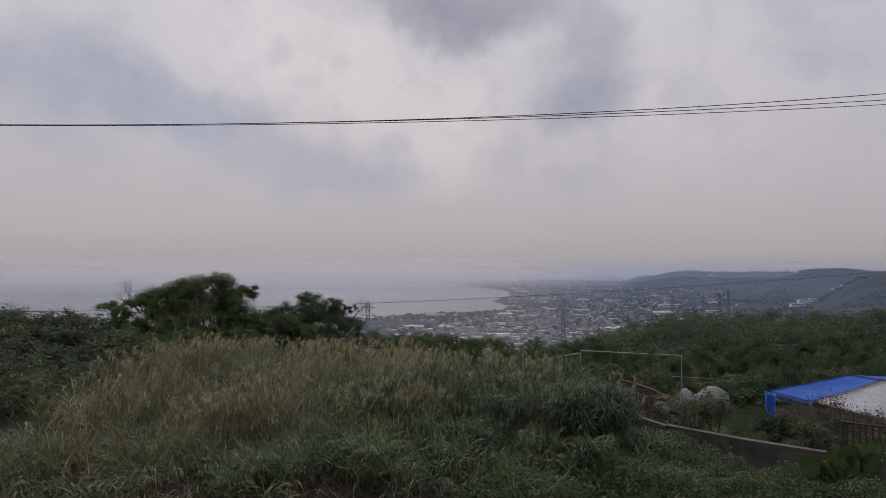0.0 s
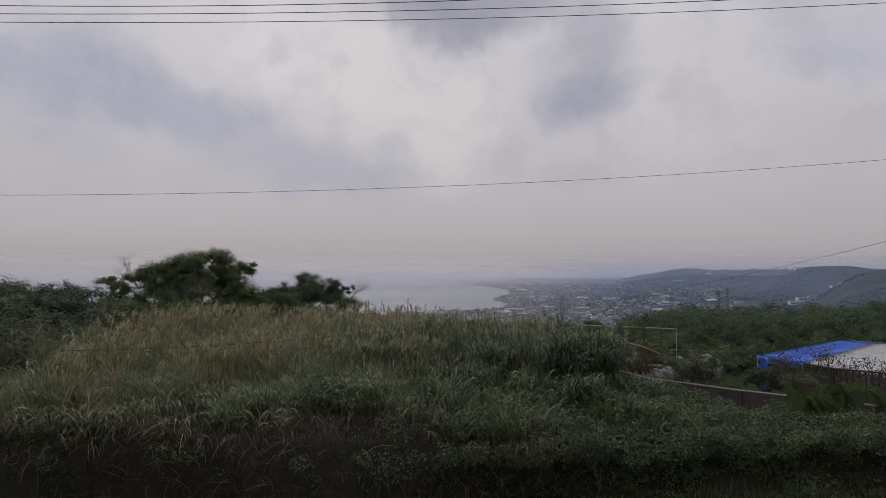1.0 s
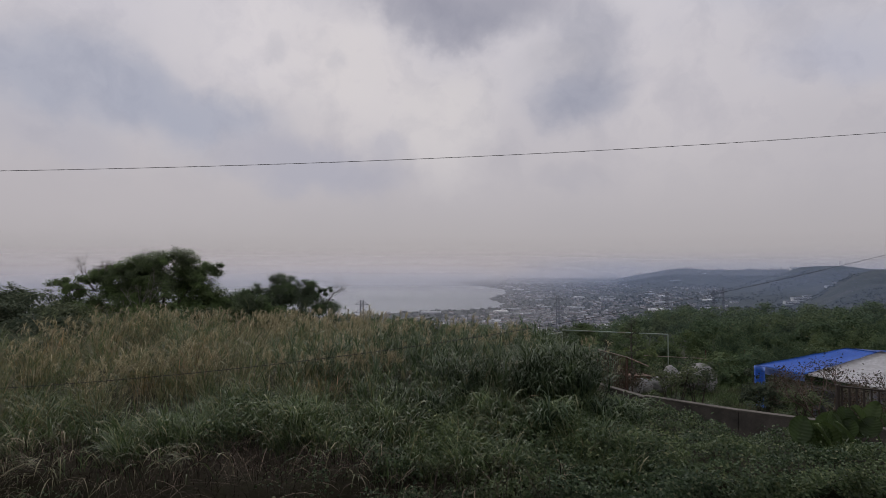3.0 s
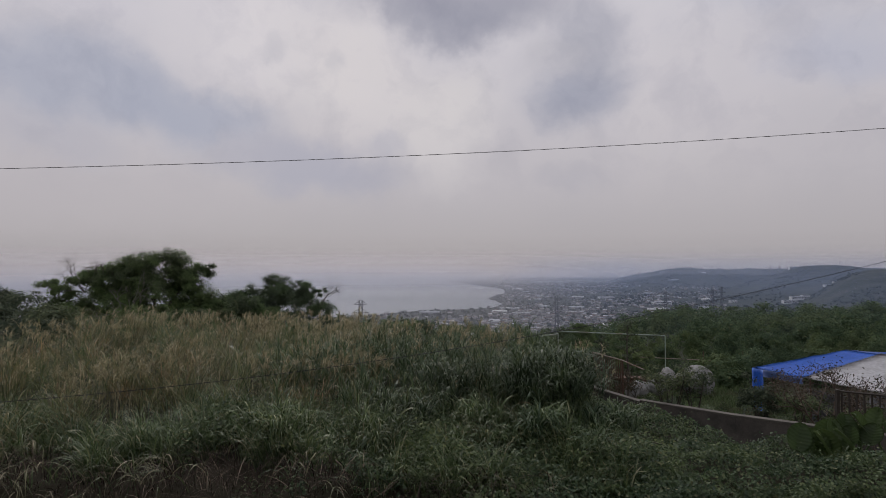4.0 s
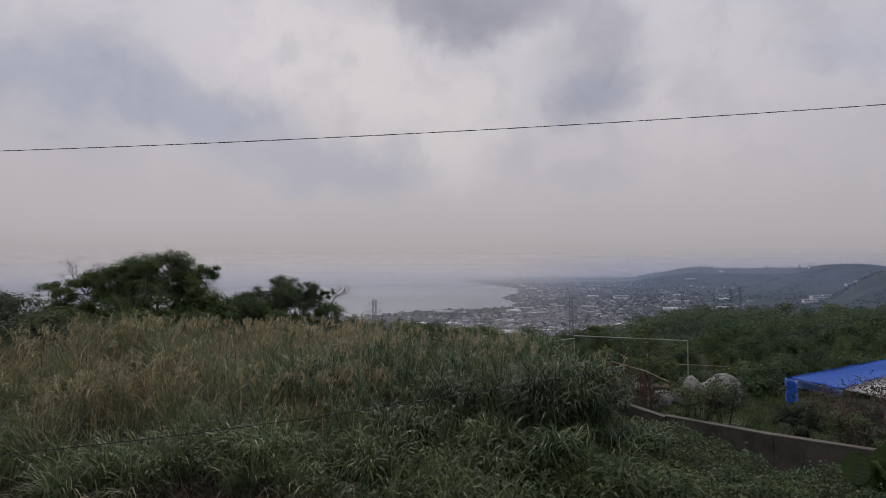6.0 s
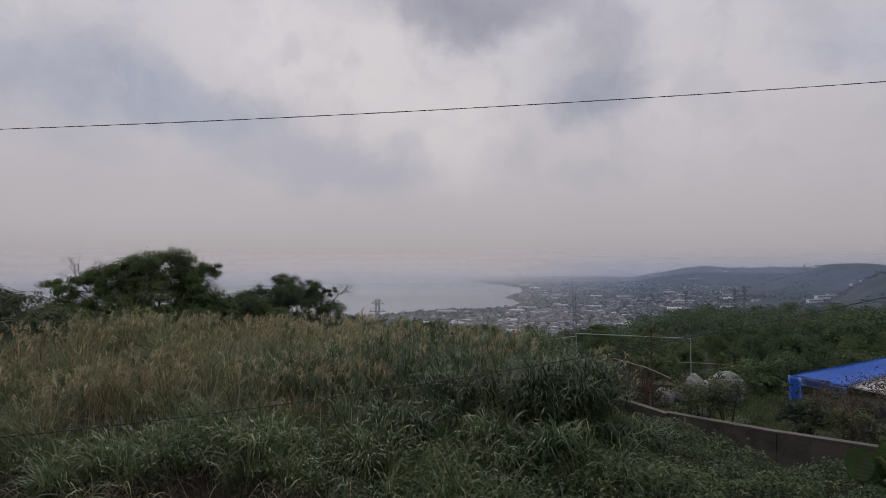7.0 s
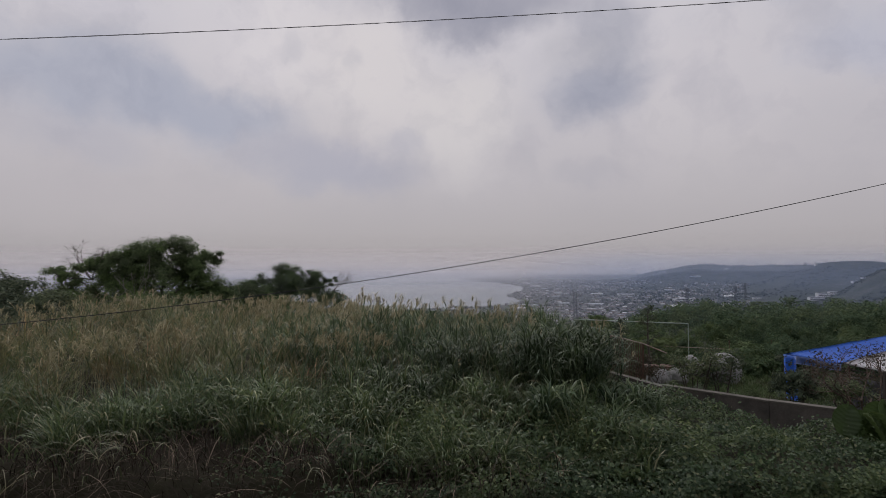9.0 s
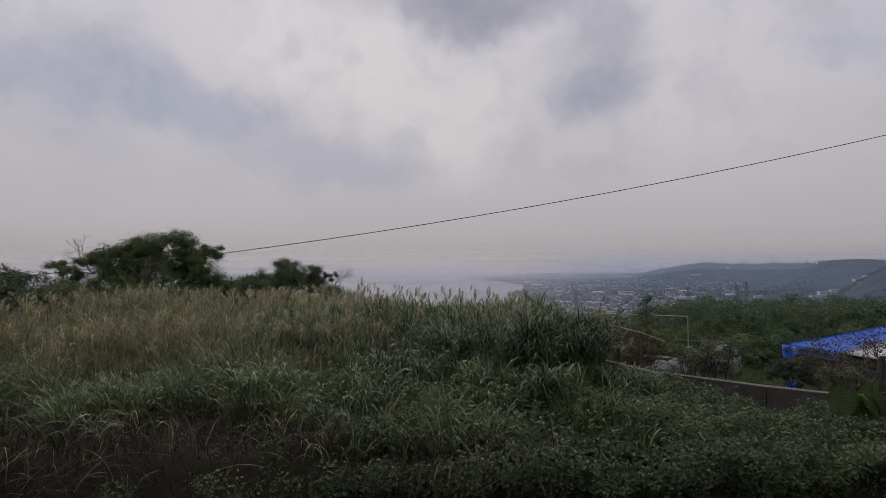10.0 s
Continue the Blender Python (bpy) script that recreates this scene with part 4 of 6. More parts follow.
    P = P[P[:, 2] > 0.28]
    nm = np.array([0, -0.45, 0.8]) + rng.normal(0, 0.45, (len(P), 3))
    made.append(leaves(P, rng.uniform(0.042, 0.085, len(P)), nm, 0.66))
    V, F = join(made)
    ob = mesh_object("vine_leaves", V, F, M["vine"])
    tagged(ob, "dense green vine leaves draped over the bank", "vines", kind="stuff")
    # leafy herbs between the grass and the vines
    P = scatter(1500, -3.5, 6.4, 12.9, 16.6, lambda x, y: on_terrace(x, y) & (patchy(x, y, 1.1, 5.2) > 0.42) & ~((x > 3.2) & (y > 14.4)))
    H = rng.uniform(0.45, 0.95, len(P))
    k = np.repeat(np.arange(len(P)), 16)
    u = rng.uniform(0.25, 1.0, len(k))
    C = P[k] + np.column_stack([rng.normal(0, 0.11, (len(k), 2)), H[k] * u])
    V, F = leaves(C, rng.uniform(0.06, 0.13, len(k)), rng.normal(0, 0.5, (len(k), 3)) + np.array([0, -0.25, 0.8]), 0.5)
    ob = mesh_object("leafy_herbs", V, [F], M["vine"])
    tagged(ob, "green leafy herbs between the grass and the vines", "weeds", kind="stuff")
    # weeds on the low ground before the bank
    P = scatter(26000, -12, 16, 9.0, 12.8, lambda x, y: (y < 11.6 + bank_shift(x)) & ((x > 1.5) | (patchy(x, y, 1.1, 2) > 0.7)))
    grass = blades(P, rng.uniform(0.08, 0.26, len(P)), rng.uniform(0.01, 0.02, len(P)), rng.uniform(0, math.tau, len(P)), rng.uniform(0.3, 0.9, len(P)), 3)
    Q = scatter(9000, 1.0, 17, 11.6, 13.3, lambda x, y: (y < 12.0 + bank_shift(x)) & (patchy(x, y, 2.3, 1.7) > 0.42))
    Q[:, 2] += np.abs(rng.normal(0, 0.13, len(Q)))
    V, F = join([grass, leaves(Q, rng.uniform(0.05, 0.1, len(Q)), rng.normal(0, 0.5, (len(Q), 3)) + np.array([0, -0.2, 0.8]), 0.6)])
    ob = mesh_object("verge_weeds", V, F, M["lawn"])
    tagged(ob, "low green weeds at the foot of the bank", "weeds", kind="stuff")


build_plume_grass()
build_green_grass()
tussock(4.45, 16.2, 0.75, 1.95, 17, 6, "tall dark green tussock of drooping grass on the terrace", length=1.0, low=0.55)
tussock(5.2, 16.9, 0.5, 1.75, 8, 5, "dark green grass tussock beside the tall one", length=0.95, low=0.5)
tussock(5.75, 16.9, 0.32, 1.9, 6, 5, "green drooping grass tussock near the garden wall", "clump_grass", 0.85, 0.5)
tussock(6.3, 15.6, 0.3, 0.85, 4, 5, "low green grass tussock near the garden wall", "clump_grass", 0.75, 0.5)
tussock(3.1, 16.9, 0.55, 1.75, 9, 5, "dark green grass tussock on the terrace", length=0.9)
tussock(5.5, 15.0, 0.16, 1.0, 2, 5, "small fountain-like grass tussock above the vines", "clump_grass", 0.85, 0.7)
tussock(3.95, 14.3, 0.3, 0.95, 4, 5, "green drooping grass tussock beside the vines", "clump_grass", 0.9, 0.6)
tussock(5.05, 13.75, 0.1, 0.55, 2, 4, "small fountain-like grass tussock above the vines", "clump_grass", 0.8, 0.8)
tussock(1.9, 16.6, 0.6, 1.5, 8, 5, "dark green grass tussock on the terrace", length=0.85)
tussock(2.6, 14.9, 0.6, 0.95, 8, 5, "low green grass tussock on the terrace", "green_grass", 0.8)
tussock(0.9, 15.6, 0.6, 1.15, 8, 5, "dark green grass tussock on the terrace", length=0.8)
tussock(0.4, 14.5, 0.6, 0.8, 8, 5, "low green grass tussock on the terrace", "green_grass", 0.8)
tussock(-1.7, 14.2, 0.6, 0.75, 8, 5, "low green grass tussock on the terrace", "green_grass", 0.75)
build_dry_stems()
build_leafy_weeds()
build_vines()


# ---- trees and shrubs ----
def crown_mesh(lobes, density, size, flat=0.85):
    """Leaves gathered on twigs over uneven lobes (x, y, z, r)."""
    made = []
    for (x, y, z, r) in lobes:
        n_tw = max(8, int(26 * r * r))
        d = rng.normal(size=(n_tw, 3))
        d /= np.linalg.norm(d, axis=1, keepdims=True)
        d[:, 2] = np.where(d[:, 2] < -0.45, -d[:, 2], d[:, 2])
        rad = r * rng.uniform(0.6, 1.17, n_tw)
        c = np.array([x, y, z]) + d * rad[:, None] * np.array([1, 1, flat])
        n = int(density * r * r)
        k = rng.integers(0, n_tw, n)
        p = c[k] + rng.normal(0, 0.12 * r + 0.03, (n, 3)) * np.array([1, 1, 0.7])
        nm = 1.3 * d[k] + rng.normal(0, 0.38, (n, 3)) + np.array([0, 0, 0.4])
        made.append(leaves(p, size * rng.uniform(0.6, 1.3, n), nm, 0.75))
    return join(made)


def branching(bm, start, lobes, r0, r1, wobble=0.25, sides=6):
    for (x, y, z, r) in lobes:
        a, b = Vector(start), Vector((x, y, z))
        pts, rad = [], []
        for i in range(6):
            t = i / 5
            p = a.lerp(b, t) + Vector(rng.normal(0, wobble * (0.2 + t) * 0.4, 3)) * (0 if i == 0 else 1)
            p.z += 0.25 * math.sin(t * math.pi) * (b - a).length * 0.15
            pts.append(p)
            rad.append(r0 + (r1 - r0) * t)
        tube(bm, pts, rad, sides)


def tree(name, foot, lobes, label, density, size, leaf, trunk_r=0.16, group="", category="tree"):
    fx, fy = foot
    fz = float(ground_z(fx, fy))
    t = thing(name, fx, fy, fz, label, category, group)
    rel = [(x - fx, y - fy, z - fz, r) for x, y, z, r in lobes]
    top = sum(l[2] for l in rel) / len(rel)
    bm = bmesh.new()
    fork = (0.1, 0.0, top * 0.42)
    tube(bm, [(0, 0, -0.3), (0.04, 0.02, top * 0.2), fork], [trunk_r * 1.25, trunk_r, trunk_r * 0.85], 8)
    part("trunk", bm, M["bark"], t, smooth=True)
    for l in rel:
        bm = bmesh.new()
        branching(bm, fork, [l], trunk_r * 0.55, 0.02)
        part("limb", bm, M["bark"], t, smooth=True)
    V, F = crown_mesh(rel, density, size)
    mesh_object("crown", V, F, M[leaf], t)
    return t


def twig_spray(bm, p, d, length, r, depth, bend=0.22, fork=0.5):
    """A leafless branch that forks again and again."""
    pts, rad = [p], [r]
    for i in range(3):
        d = (d + Vector(rng.normal(0, bend, 3))).normalized()
        p = p + d * length / 3
        pts.append(p)
        rad.append(r * (1 - 0.12 * (i + 1)))
    tube(bm, pts, rad, 5)
    if depth:
        for _ in range(3):
            e = (d + Vector(rng.normal(0, fork, 3)) + Vector((0, 0, 0.1))).normalized()
            twig_spray(bm, p, e, length * rng.uniform(0.5, 0.8), r * 0.6, depth - 1, bend, fork)


def bare_twigs(owner, base, tips, r=0.03, material="dead_wood", name="dead_branch"):
    for tip in tips:
        bm = bmesh.new()
        a, b = Vector(base), Vector(tip)
        twig_spray(bm, a, (b - a).normalized(), (b - a).length * 0.5, r, 3)
        part(name, bm, M[material], owner, "bare grey twigs")


big = tree("spreading_tree", (-16.6, 35.5), [
    (-15.5, 35.6, 5.55, 1.35), (-17.1, 35.2, 5.1, 1.5), (-13.9, 36.6, 5.35, 0.8), (-14.6, 36.0, 4.6, 1.25), (-18.4, 35.0, 4.75, 1.35),
    (-19.8, 34.4, 4.6, 1.0), (-21.3, 34.0, 4.25, 0.85), (-16.2, 35.4, 3.8, 1.8), (-18.2, 34.6, 3.2, 1.7), (-14.0, 36.4, 3.1, 1.5),
    (-20.3, 34.2, 2.9, 1.4), (-21.6, 33.6, 2.8, 0.9)],
    "broad dark green tree with bare twigs beyond the grass", 3600, 0.115, "tree_leaf", 0.2)
ground0 = float(ground_z(-16.6, 35.5))
bare_twigs(big, (-3.2, -1.0, 4.2 - ground0), [(-2.3, -1.6, 6.2 - ground0), (-1.6, -1.7, 6.1 - ground0), (-3.8, -1.5, 5.9 - ground0), (-5.2, -1.6, 5.5 - ground0), (-4.6, -1.3, 6.0 - ground0)], 0.035, "bark")
bare_twigs(big, (-0.4, -2.6, 1.8 - ground0), [(0.9, -2.8, 4.3 - ground0), (2.1, -2.7, 3.8 - ground0), (1.5, -2.8, 4.9 - ground0), (-0.6, -2.9, 3.2 - ground0)], 0.032)
bush = tree("spreading_bush", (-10.6, 44.5), [
    (-11.3, 44.3, 3.75, 1.35), (-9.4, 44.6, 3.6, 1.05), (-13.4, 44.0, 3.1, 1.2), (-7.9, 44.8, 3.5, 0.55), (-10.2, 44.0, 2.2, 1.9), (-14.8, 43.6, 2.3, 1.4),
    (-7.9, 44.6, 1.7, 1.3), (-12.6, 43.8, 1.8, 1.7)], "rounded dark green bush with thin bare twigs", 3000, 0.115, "tree_leaf", 0.12, "", "bush")
gb = float(ground_z(-10.6, 44.5))
bare_twigs(bush, (2.6, 0.0, 2.2 - gb), [(4.3, 0.1, 4.4 - gb), (3.6, -0.2, 4.3 - gb), (3.0, 0.1, 4.2 - gb)], 0.03, "bark")


def shrub(x, y, top, r, label, leaf="shrub_leaf", density=1700, size=0.11, n=5, group="scrub"):
    g = float(ground_z(x, y))
    lobes = [(x + rng.normal(0, 0.55 * r), y + rng.normal(0, 0.5 * r), max(top - r * rng.uniform(0.55, 1.3), g + 0.3), r * rng.uniform(0.55, 0.85)) for _ in range(n)]
    lobes.append((x, y, (g + top) / 2, r * 0.9))
    return tree("shrub", (x, y), lobes, label, density, size, leaf, 0.05, group, "shrub")


for sx, sy, st, sr in ((-21.6, 30.5, 4.7, 1.4), (-23.8, 30, 4.9, 1.6), (-26.0, 29.5, 4.9, 1.6), (-20.4, 28.0, 4.0, 1.4), (-22.8, 27.5, 4.0, 1.6), (-25.5, 27, 4.0, 1.6), (-18.6, 29.5, 3.6, 1.2), (-28.0, 29, 4.3, 1.5),
                       (-16.3, 25.5, 3.6, 1.2), (-15.2, 22.5, 3.0, 1.0), (-16.6, 27.6, 4.0, 1.2), (-16.0, 20.0, 2.8, 0.9), (-20.0, 25.0, 3.5, 1.4), (-23.0, 24.5, 3.6, 1.6), (-18.0, 24.0, 3.2, 1.1), (-19.0, 21.5, 3.0, 1.3), (-21.0, 20.5, 3.0, 1.4), (-17.8, 22.6, 3.1, 1.0)):
    shrub(sx, sy, st, sr, "dark grey-green scrubby shrub among the grass", "scrub_leaf", 820, 0.14)
for sx, sy, st, sr in ((-4.8, 43, 2.0, 1.3), (-2.4, 46, 1.3, 1.3), (0.4, 50, 0.9, 1.4), (-15.5, 40, 2.2, 1.6), (-18.5, 38, 2.6, 1.5), (-13.2, 38.5, 3.5, 1.3), (-14.7, 36.2, 3.7, 1.4), (-13.0, 37.0, 3.4, 1.2), (-16.4, 33.4, 3.2, 1.2), (-13.7, 33.4, 3.7, 1.2), (-15.2, 33.2, 3.7, 1.2), (-17.0, 33.6, 2.7, 1.3), (-12.0, 41, 2.5, 1.4), (-20.0, 32.6, 2.7, 1.2), (-12.2, 38.5, 3.8, 1.3), (-11.0, 40.5, 3.6, 1.3), (-13.4, 38.0, 4.0, 1.2), (-18.6, 32.8, 3.2, 1.2), (-19.6, 33.6, 3.2, 1.2), (-9.2, 42, 2.0, 1.3), (-6.6, 40, 2.2, 1.3), (-7.6, 36, 2.4, 1.2), (-4.4, 36, 1.7, 1.2), (-3.0, 39, 1.4, 1.2), (-16.0, 38.5, 2.6, 1.5), (3.0, 52, 0.2, 1.5), (6.0, 52, 0.1, 1.6),
                       (9.4, 50, 0.1, 1.5), (12.6, 54, -0.4, 1.7), (16.0, 56, 0.2, 1.9)):
    shrub(sx, sy, st, sr, "dark green shrub on the falling slope", "tree_leaf", 950, 0.16)


# ---- woods on the slope ----
def canopy_height(d):
    return np.interp(d, [30, 45, 60, 90, 150, 190], [2.0, 2.8, 3.6, 4.2, 5.0, 5.2])


def wood_trunk_and_crown(seed, size, leaf_size):
    lobes = []
    for _ in range(7):
        a, r = rng.uniform(0, math.tau), rng.uniform(0, 0.75)
        lobes.append((math.cos(a) * r, math.sin(a) * r, rng.uniform(0.4, 1.0), rng.uniform(0.3, 0.6)))
    return lobes


def build_woods():
    # nearest trees, one by one
    protos = []
    for k in range(5):
        t = thing("broadleaf_tree", -40 + 4 * k, -60, 0.25, "dense dark green broadleaf tree on the slope", "tree", "trees on the slope")
        bm = bmesh.new()
        tube(bm, [(0, 0, -0.3), (0.03, 0.02, 0.25), (0.0, 0.05, 0.6)], [0.07, 0.055, 0.035], 6)
        part("trunk", bm, M["bark"], t)
        lobes = wood_trunk_and_crown(k, 1, 1)
        V, F = crown_mesh(lobes, 3000, 0.06, 0.8)
        mesh_object("crown", V, F, M["wood_leaf"], t)
        protos.append(t)
    count = 0
    for row in range(200):
        d = 37 + 34 * rng.random()
        u = rng.uniform(0.26, 0.98)
        x, y = u * d, d
        if x < 12.5 and y < 42 or count >= 75:
            continue
        if (x - 17) ** 2 + (y - 24) ** 2 < 12 ** 2:
            continue
        h = float(canopy_height(d)) * rng.uniform(0.55, 1.25)
        copy = copy_thing(protos[count % 5], pose(x, y, float(ground_z(x, y)), 0, 0, rng.uniform(0, 360)))
        copy.scale = (h * 0.62, h * 0.62, h * rng.uniform(0.8, 1.0))
        count += 1
    for t in protos:
        for c in list(t.children):
            bpy.data.objects.remove(c)
        bpy.data.objects.remove(t)
    # the woods behind, nobody could count
    made = []
    for _ in range(460):
        d = 62 + 140 * rng.random() ** 0.9
        u = rng.uniform(0.16 + 0.13 * smooth(80, 140, np.array(d)), 1.0)
        x, y = u * d, d
        g = float(ground_z(x, y))
        h = float(canopy_height(d)) * rng.uniform(0.5, 1.3)
        lobes = [(x + a * h * 0.62, y + b * h * 0.62, g + c * h, r * h * 0.62) for a, b, c, r in wood_trunk_and_crown(0, 1, 1)]
        made.append(crown_mesh(lobes, 58 if d < 100 else 22, 0.23 + d * 0.0019, 0.8))
    for _ in range(160):
        d = rng.uniform(55, 130)
        u = rng.uniform(-0.2, 0.26)
        x, y = u * d, d
        g = float(ground_z(x, y))
        h = rng.uniform(1.6, 2.8)
        made.append(crown_mesh([(x, y, g + h * 0.7, h * 0.6), (x + h * 0.4, y, g + h * 0.5, h * 0.5), (x - h * 0.4, y + 0.3, g + h * 0.45, h * 0.5)], 130, 0.2, 0.8))
    flat = []
    for v, fs in made:
        flat += [(v, f) for f in fs]
    ob = mesh_object("far_woods", *join(flat), M["wood_leaf"])
    tagged(ob, "dense dark green woods covering the slope", "woods", kind="stuff")


build_woods()


# ---- garden behind the wall ----
def wall_point(i, t):
    (x0, y0), (x1, y1) = WALL[i], WALL[i + 1]
    return x0 + (x1 - x0) * t, y0 + (y1 - y0) * t, WALL_TOP[i] + (WALL_TOP[i + 1] - WALL_TOP[i]) * t


def build_wall():
    w = thing("retaining_wall", *WALL[1], 0.0, "stained grey concrete garden wall with a pale coping", "wall", kind="structure")
    for i in range(len(WALL) - 1):
        (x0, y0), (x1, y1) = WALL[i], WALL[i + 1]
        length = math.hypot(x1 - x0, y1 - y0)
        n = max(1, round(length / 4.2))
        ang = math.degrees(math.atan2(y1 - y0, x1 - x0))
        for k in range(n):
            cx, cy, cz = wall_point(i, (k + 0.5) / n)
            m = pose(cx - WALL[1][0], cy - WALL[1][1], 0, 0, 0, ang)
            bm = bmesh.new()
            box(bm, 0, 0, (cz - 0.06 - 1.0) / 2, length / n - 0.003, 0.2, cz - 0.06 + 1.0, m, 0.002)
            part("wall_panel", bm, M["concrete"], w)
            bm = bmesh.new()
            box(bm, 0, 0.0, cz - 0.035, length / n + (0.03 if k == 0 else -0.002), 0.225, 0.05, m, 0.006)
            part("coping", bm, M["coping"], w)


def build_fence():
    f = thing("metal_fence", 12.66, 16.9, 1.5, "dark brown metal railing with vertical bars on the wall", "fence")
    def at(s):
        x, y = 12.66 + s * 0.843, 16.9 - s * 0.538
        return x - 12.66, y - 16.9
    for s in (0.0, 1.65, 3.3, 4.95):
        x, y = at(s)
        bm = bmesh.new()
        box(bm, x, y, 0.44, 0.085, 0.085, 1.0, None, 0.008)
        part("post", bm, M["dark_metal"], f)
    for h in (0.16, 0.90):
        bm = bmesh.new()
        a, b = at(-0.05), at(5.0)
        tube(bm, [(*a, h), (*b, h)], 0.027, 8)
        part("rail", bm, M["dark_metal"], f)
    for k in range(31):
        s = 0.16 * (k + 0.6)
        x, y = at(s)
        bm = bmesh.new()
        box(bm, x, y, 0.53, 0.034, 0.034, 0.74)
        part("bar", bm, M["dark_metal"], f)


def build_stair_rail():
    f = thing("rusty_railing", 8.4, 21.4, 1.3, "rust-brown railing with a pale sloping handrail above the wall", "railing")
    top = [(-0.85, 0.9, 1.26), (0.0, 0.15, 1.09), (0.55, -0.45, 0.87)]
    bm = bmesh.new()
    tube(bm, top, 0.019, 8)
    part("handrail", bm, M["rail_paint"], f, "pale worn handrail")
    for k in range(15):
        t = k / 14
        p = Vector(top[0]).lerp(Vector(top[1]), t)
        bm = bmesh.new()
        box(bm, p.x, p.y, p.z / 2 - 0.2, 0.025, 0.025, p.z + 0.35)
        part("bar", bm, M["rust"], f)
    for p in (top[0], top[1]):
        bm = bmesh.new()
        box(bm, p[0], p[1] + 0.02, p[2] / 2 - 0.3, 0.06, 0.06, p[2] + 0.6)
        part("post", bm, M["rust"], f)


def build_pipe_frame():
    x1, y1 = 15.3, 33.9
    g1 = float(ground_z(x1, y1))
    f = thing("pipe_frame", x1, y1, g1, "pale green pipe frame standing at the garden's far edge", "frame")
    top = 1.57 - g1
    line = [(0, 0), (-6.2, 1.0), (-10.0, -1.6)]
    for a, b in zip(line, line[1:]):
        bm = bmesh.new()
        tube(bm, [(*a, top), (*b, top + (0.15 if b == line[1] else -0.1))], 0.035, 8)
        part("top_rail", bm, M["green_pipe"], f)
    for x, y in ((0, 0), (-6.2, 1.0), (-10.0, -1.6)):
        bm = bmesh.new()
        gz = float(ground_z(x1 + x, y1 + y)) - g1
        tube(bm, [(x, y, gz - 0.2), (x, y, top)], 0.032, 8)
        part("post", bm, M["green_pipe"], f)
    bm = bmesh.new()
    tube(bm, [(-4.4, 0.2, top - 1.15), (1.9, -0.6, top - 1.35), (4.2, -0.9, top - 1.45)], 0.022, 6)
    part("low_rail", bm, M["rail_paint"], f)
    for x in (1.9, 4.2):
        bm = bmesh.new()
        tube(bm, [(x, -0.75, -0.6), (x, -0.75, top - 0.8)], 0.025, 6)
        part("stake", bm, M["rust"], f)


def boulder(x, y, z, r, squash, seed):
    bm = bmesh.new()
    bmesh.ops.create_icosphere(bm, subdivisions=4, radius=1.0)
    for v in bm.verts:
        n = noise.fractal(v.co * 1.1 + Vector((seed * 3.7, 0, 0)), 0.9, 2.1, 4)
        c = abs(noise.noise(v.co * 2.3 + Vector((0, seed * 2.1, 0))))
        v.co *= 1 + 0.13 * n - 0.05 * c
        v.co = Vector((v.co.x * squash[0], v.co.y * squash[1], v.co.z * squash[2])) * r
    ob = part("garden_boulder", bm, M["boulder"], None, smooth=True)
    ob.matrix_world = pose(x, y, z, 0, 0, seed * 47)
    tagged(ob, "pale weathered limestone boulder in the garden", "boulder", "garden boulders")


def sheet_part(name, corners, material, owner, nx=10, ny=10, sag=0.06, label="", thick=0.012):
    """A sheet of canvas hung between four corners, with folds and thickness."""
    a, b, c, d = (Vector(p) for p in corners)
    bm = bmesh.new()
    rows = []
    for j in range(ny + 1):
        row = []
        for i in range(nx + 1):
            u, v = i / nx, j / ny
            p = a.lerp(b, u).lerp(d.lerp(c, u), v)
            w = noise.noise(p * 1.6) * 0.6 + noise.noise(p * 4.0) * 0.3
            p = p + Vector((0, 0, -sag * math.sin(u * math.pi) * math.sin(v * math.pi) * 2 + 0.05 * w))
            row.append(bm.verts.new(p))
        rows.append(row)
    for j in range(ny):
        for i in range(nx):
            bm.faces.new((rows[j][i], rows[j][i + 1], rows[j + 1][i + 1], rows[j + 1][i]))
    bmesh.ops.solidify(bm, geom=bm.faces[:], thickness=thick)
    return part(name, bm, material, owner, label, smooth=True)


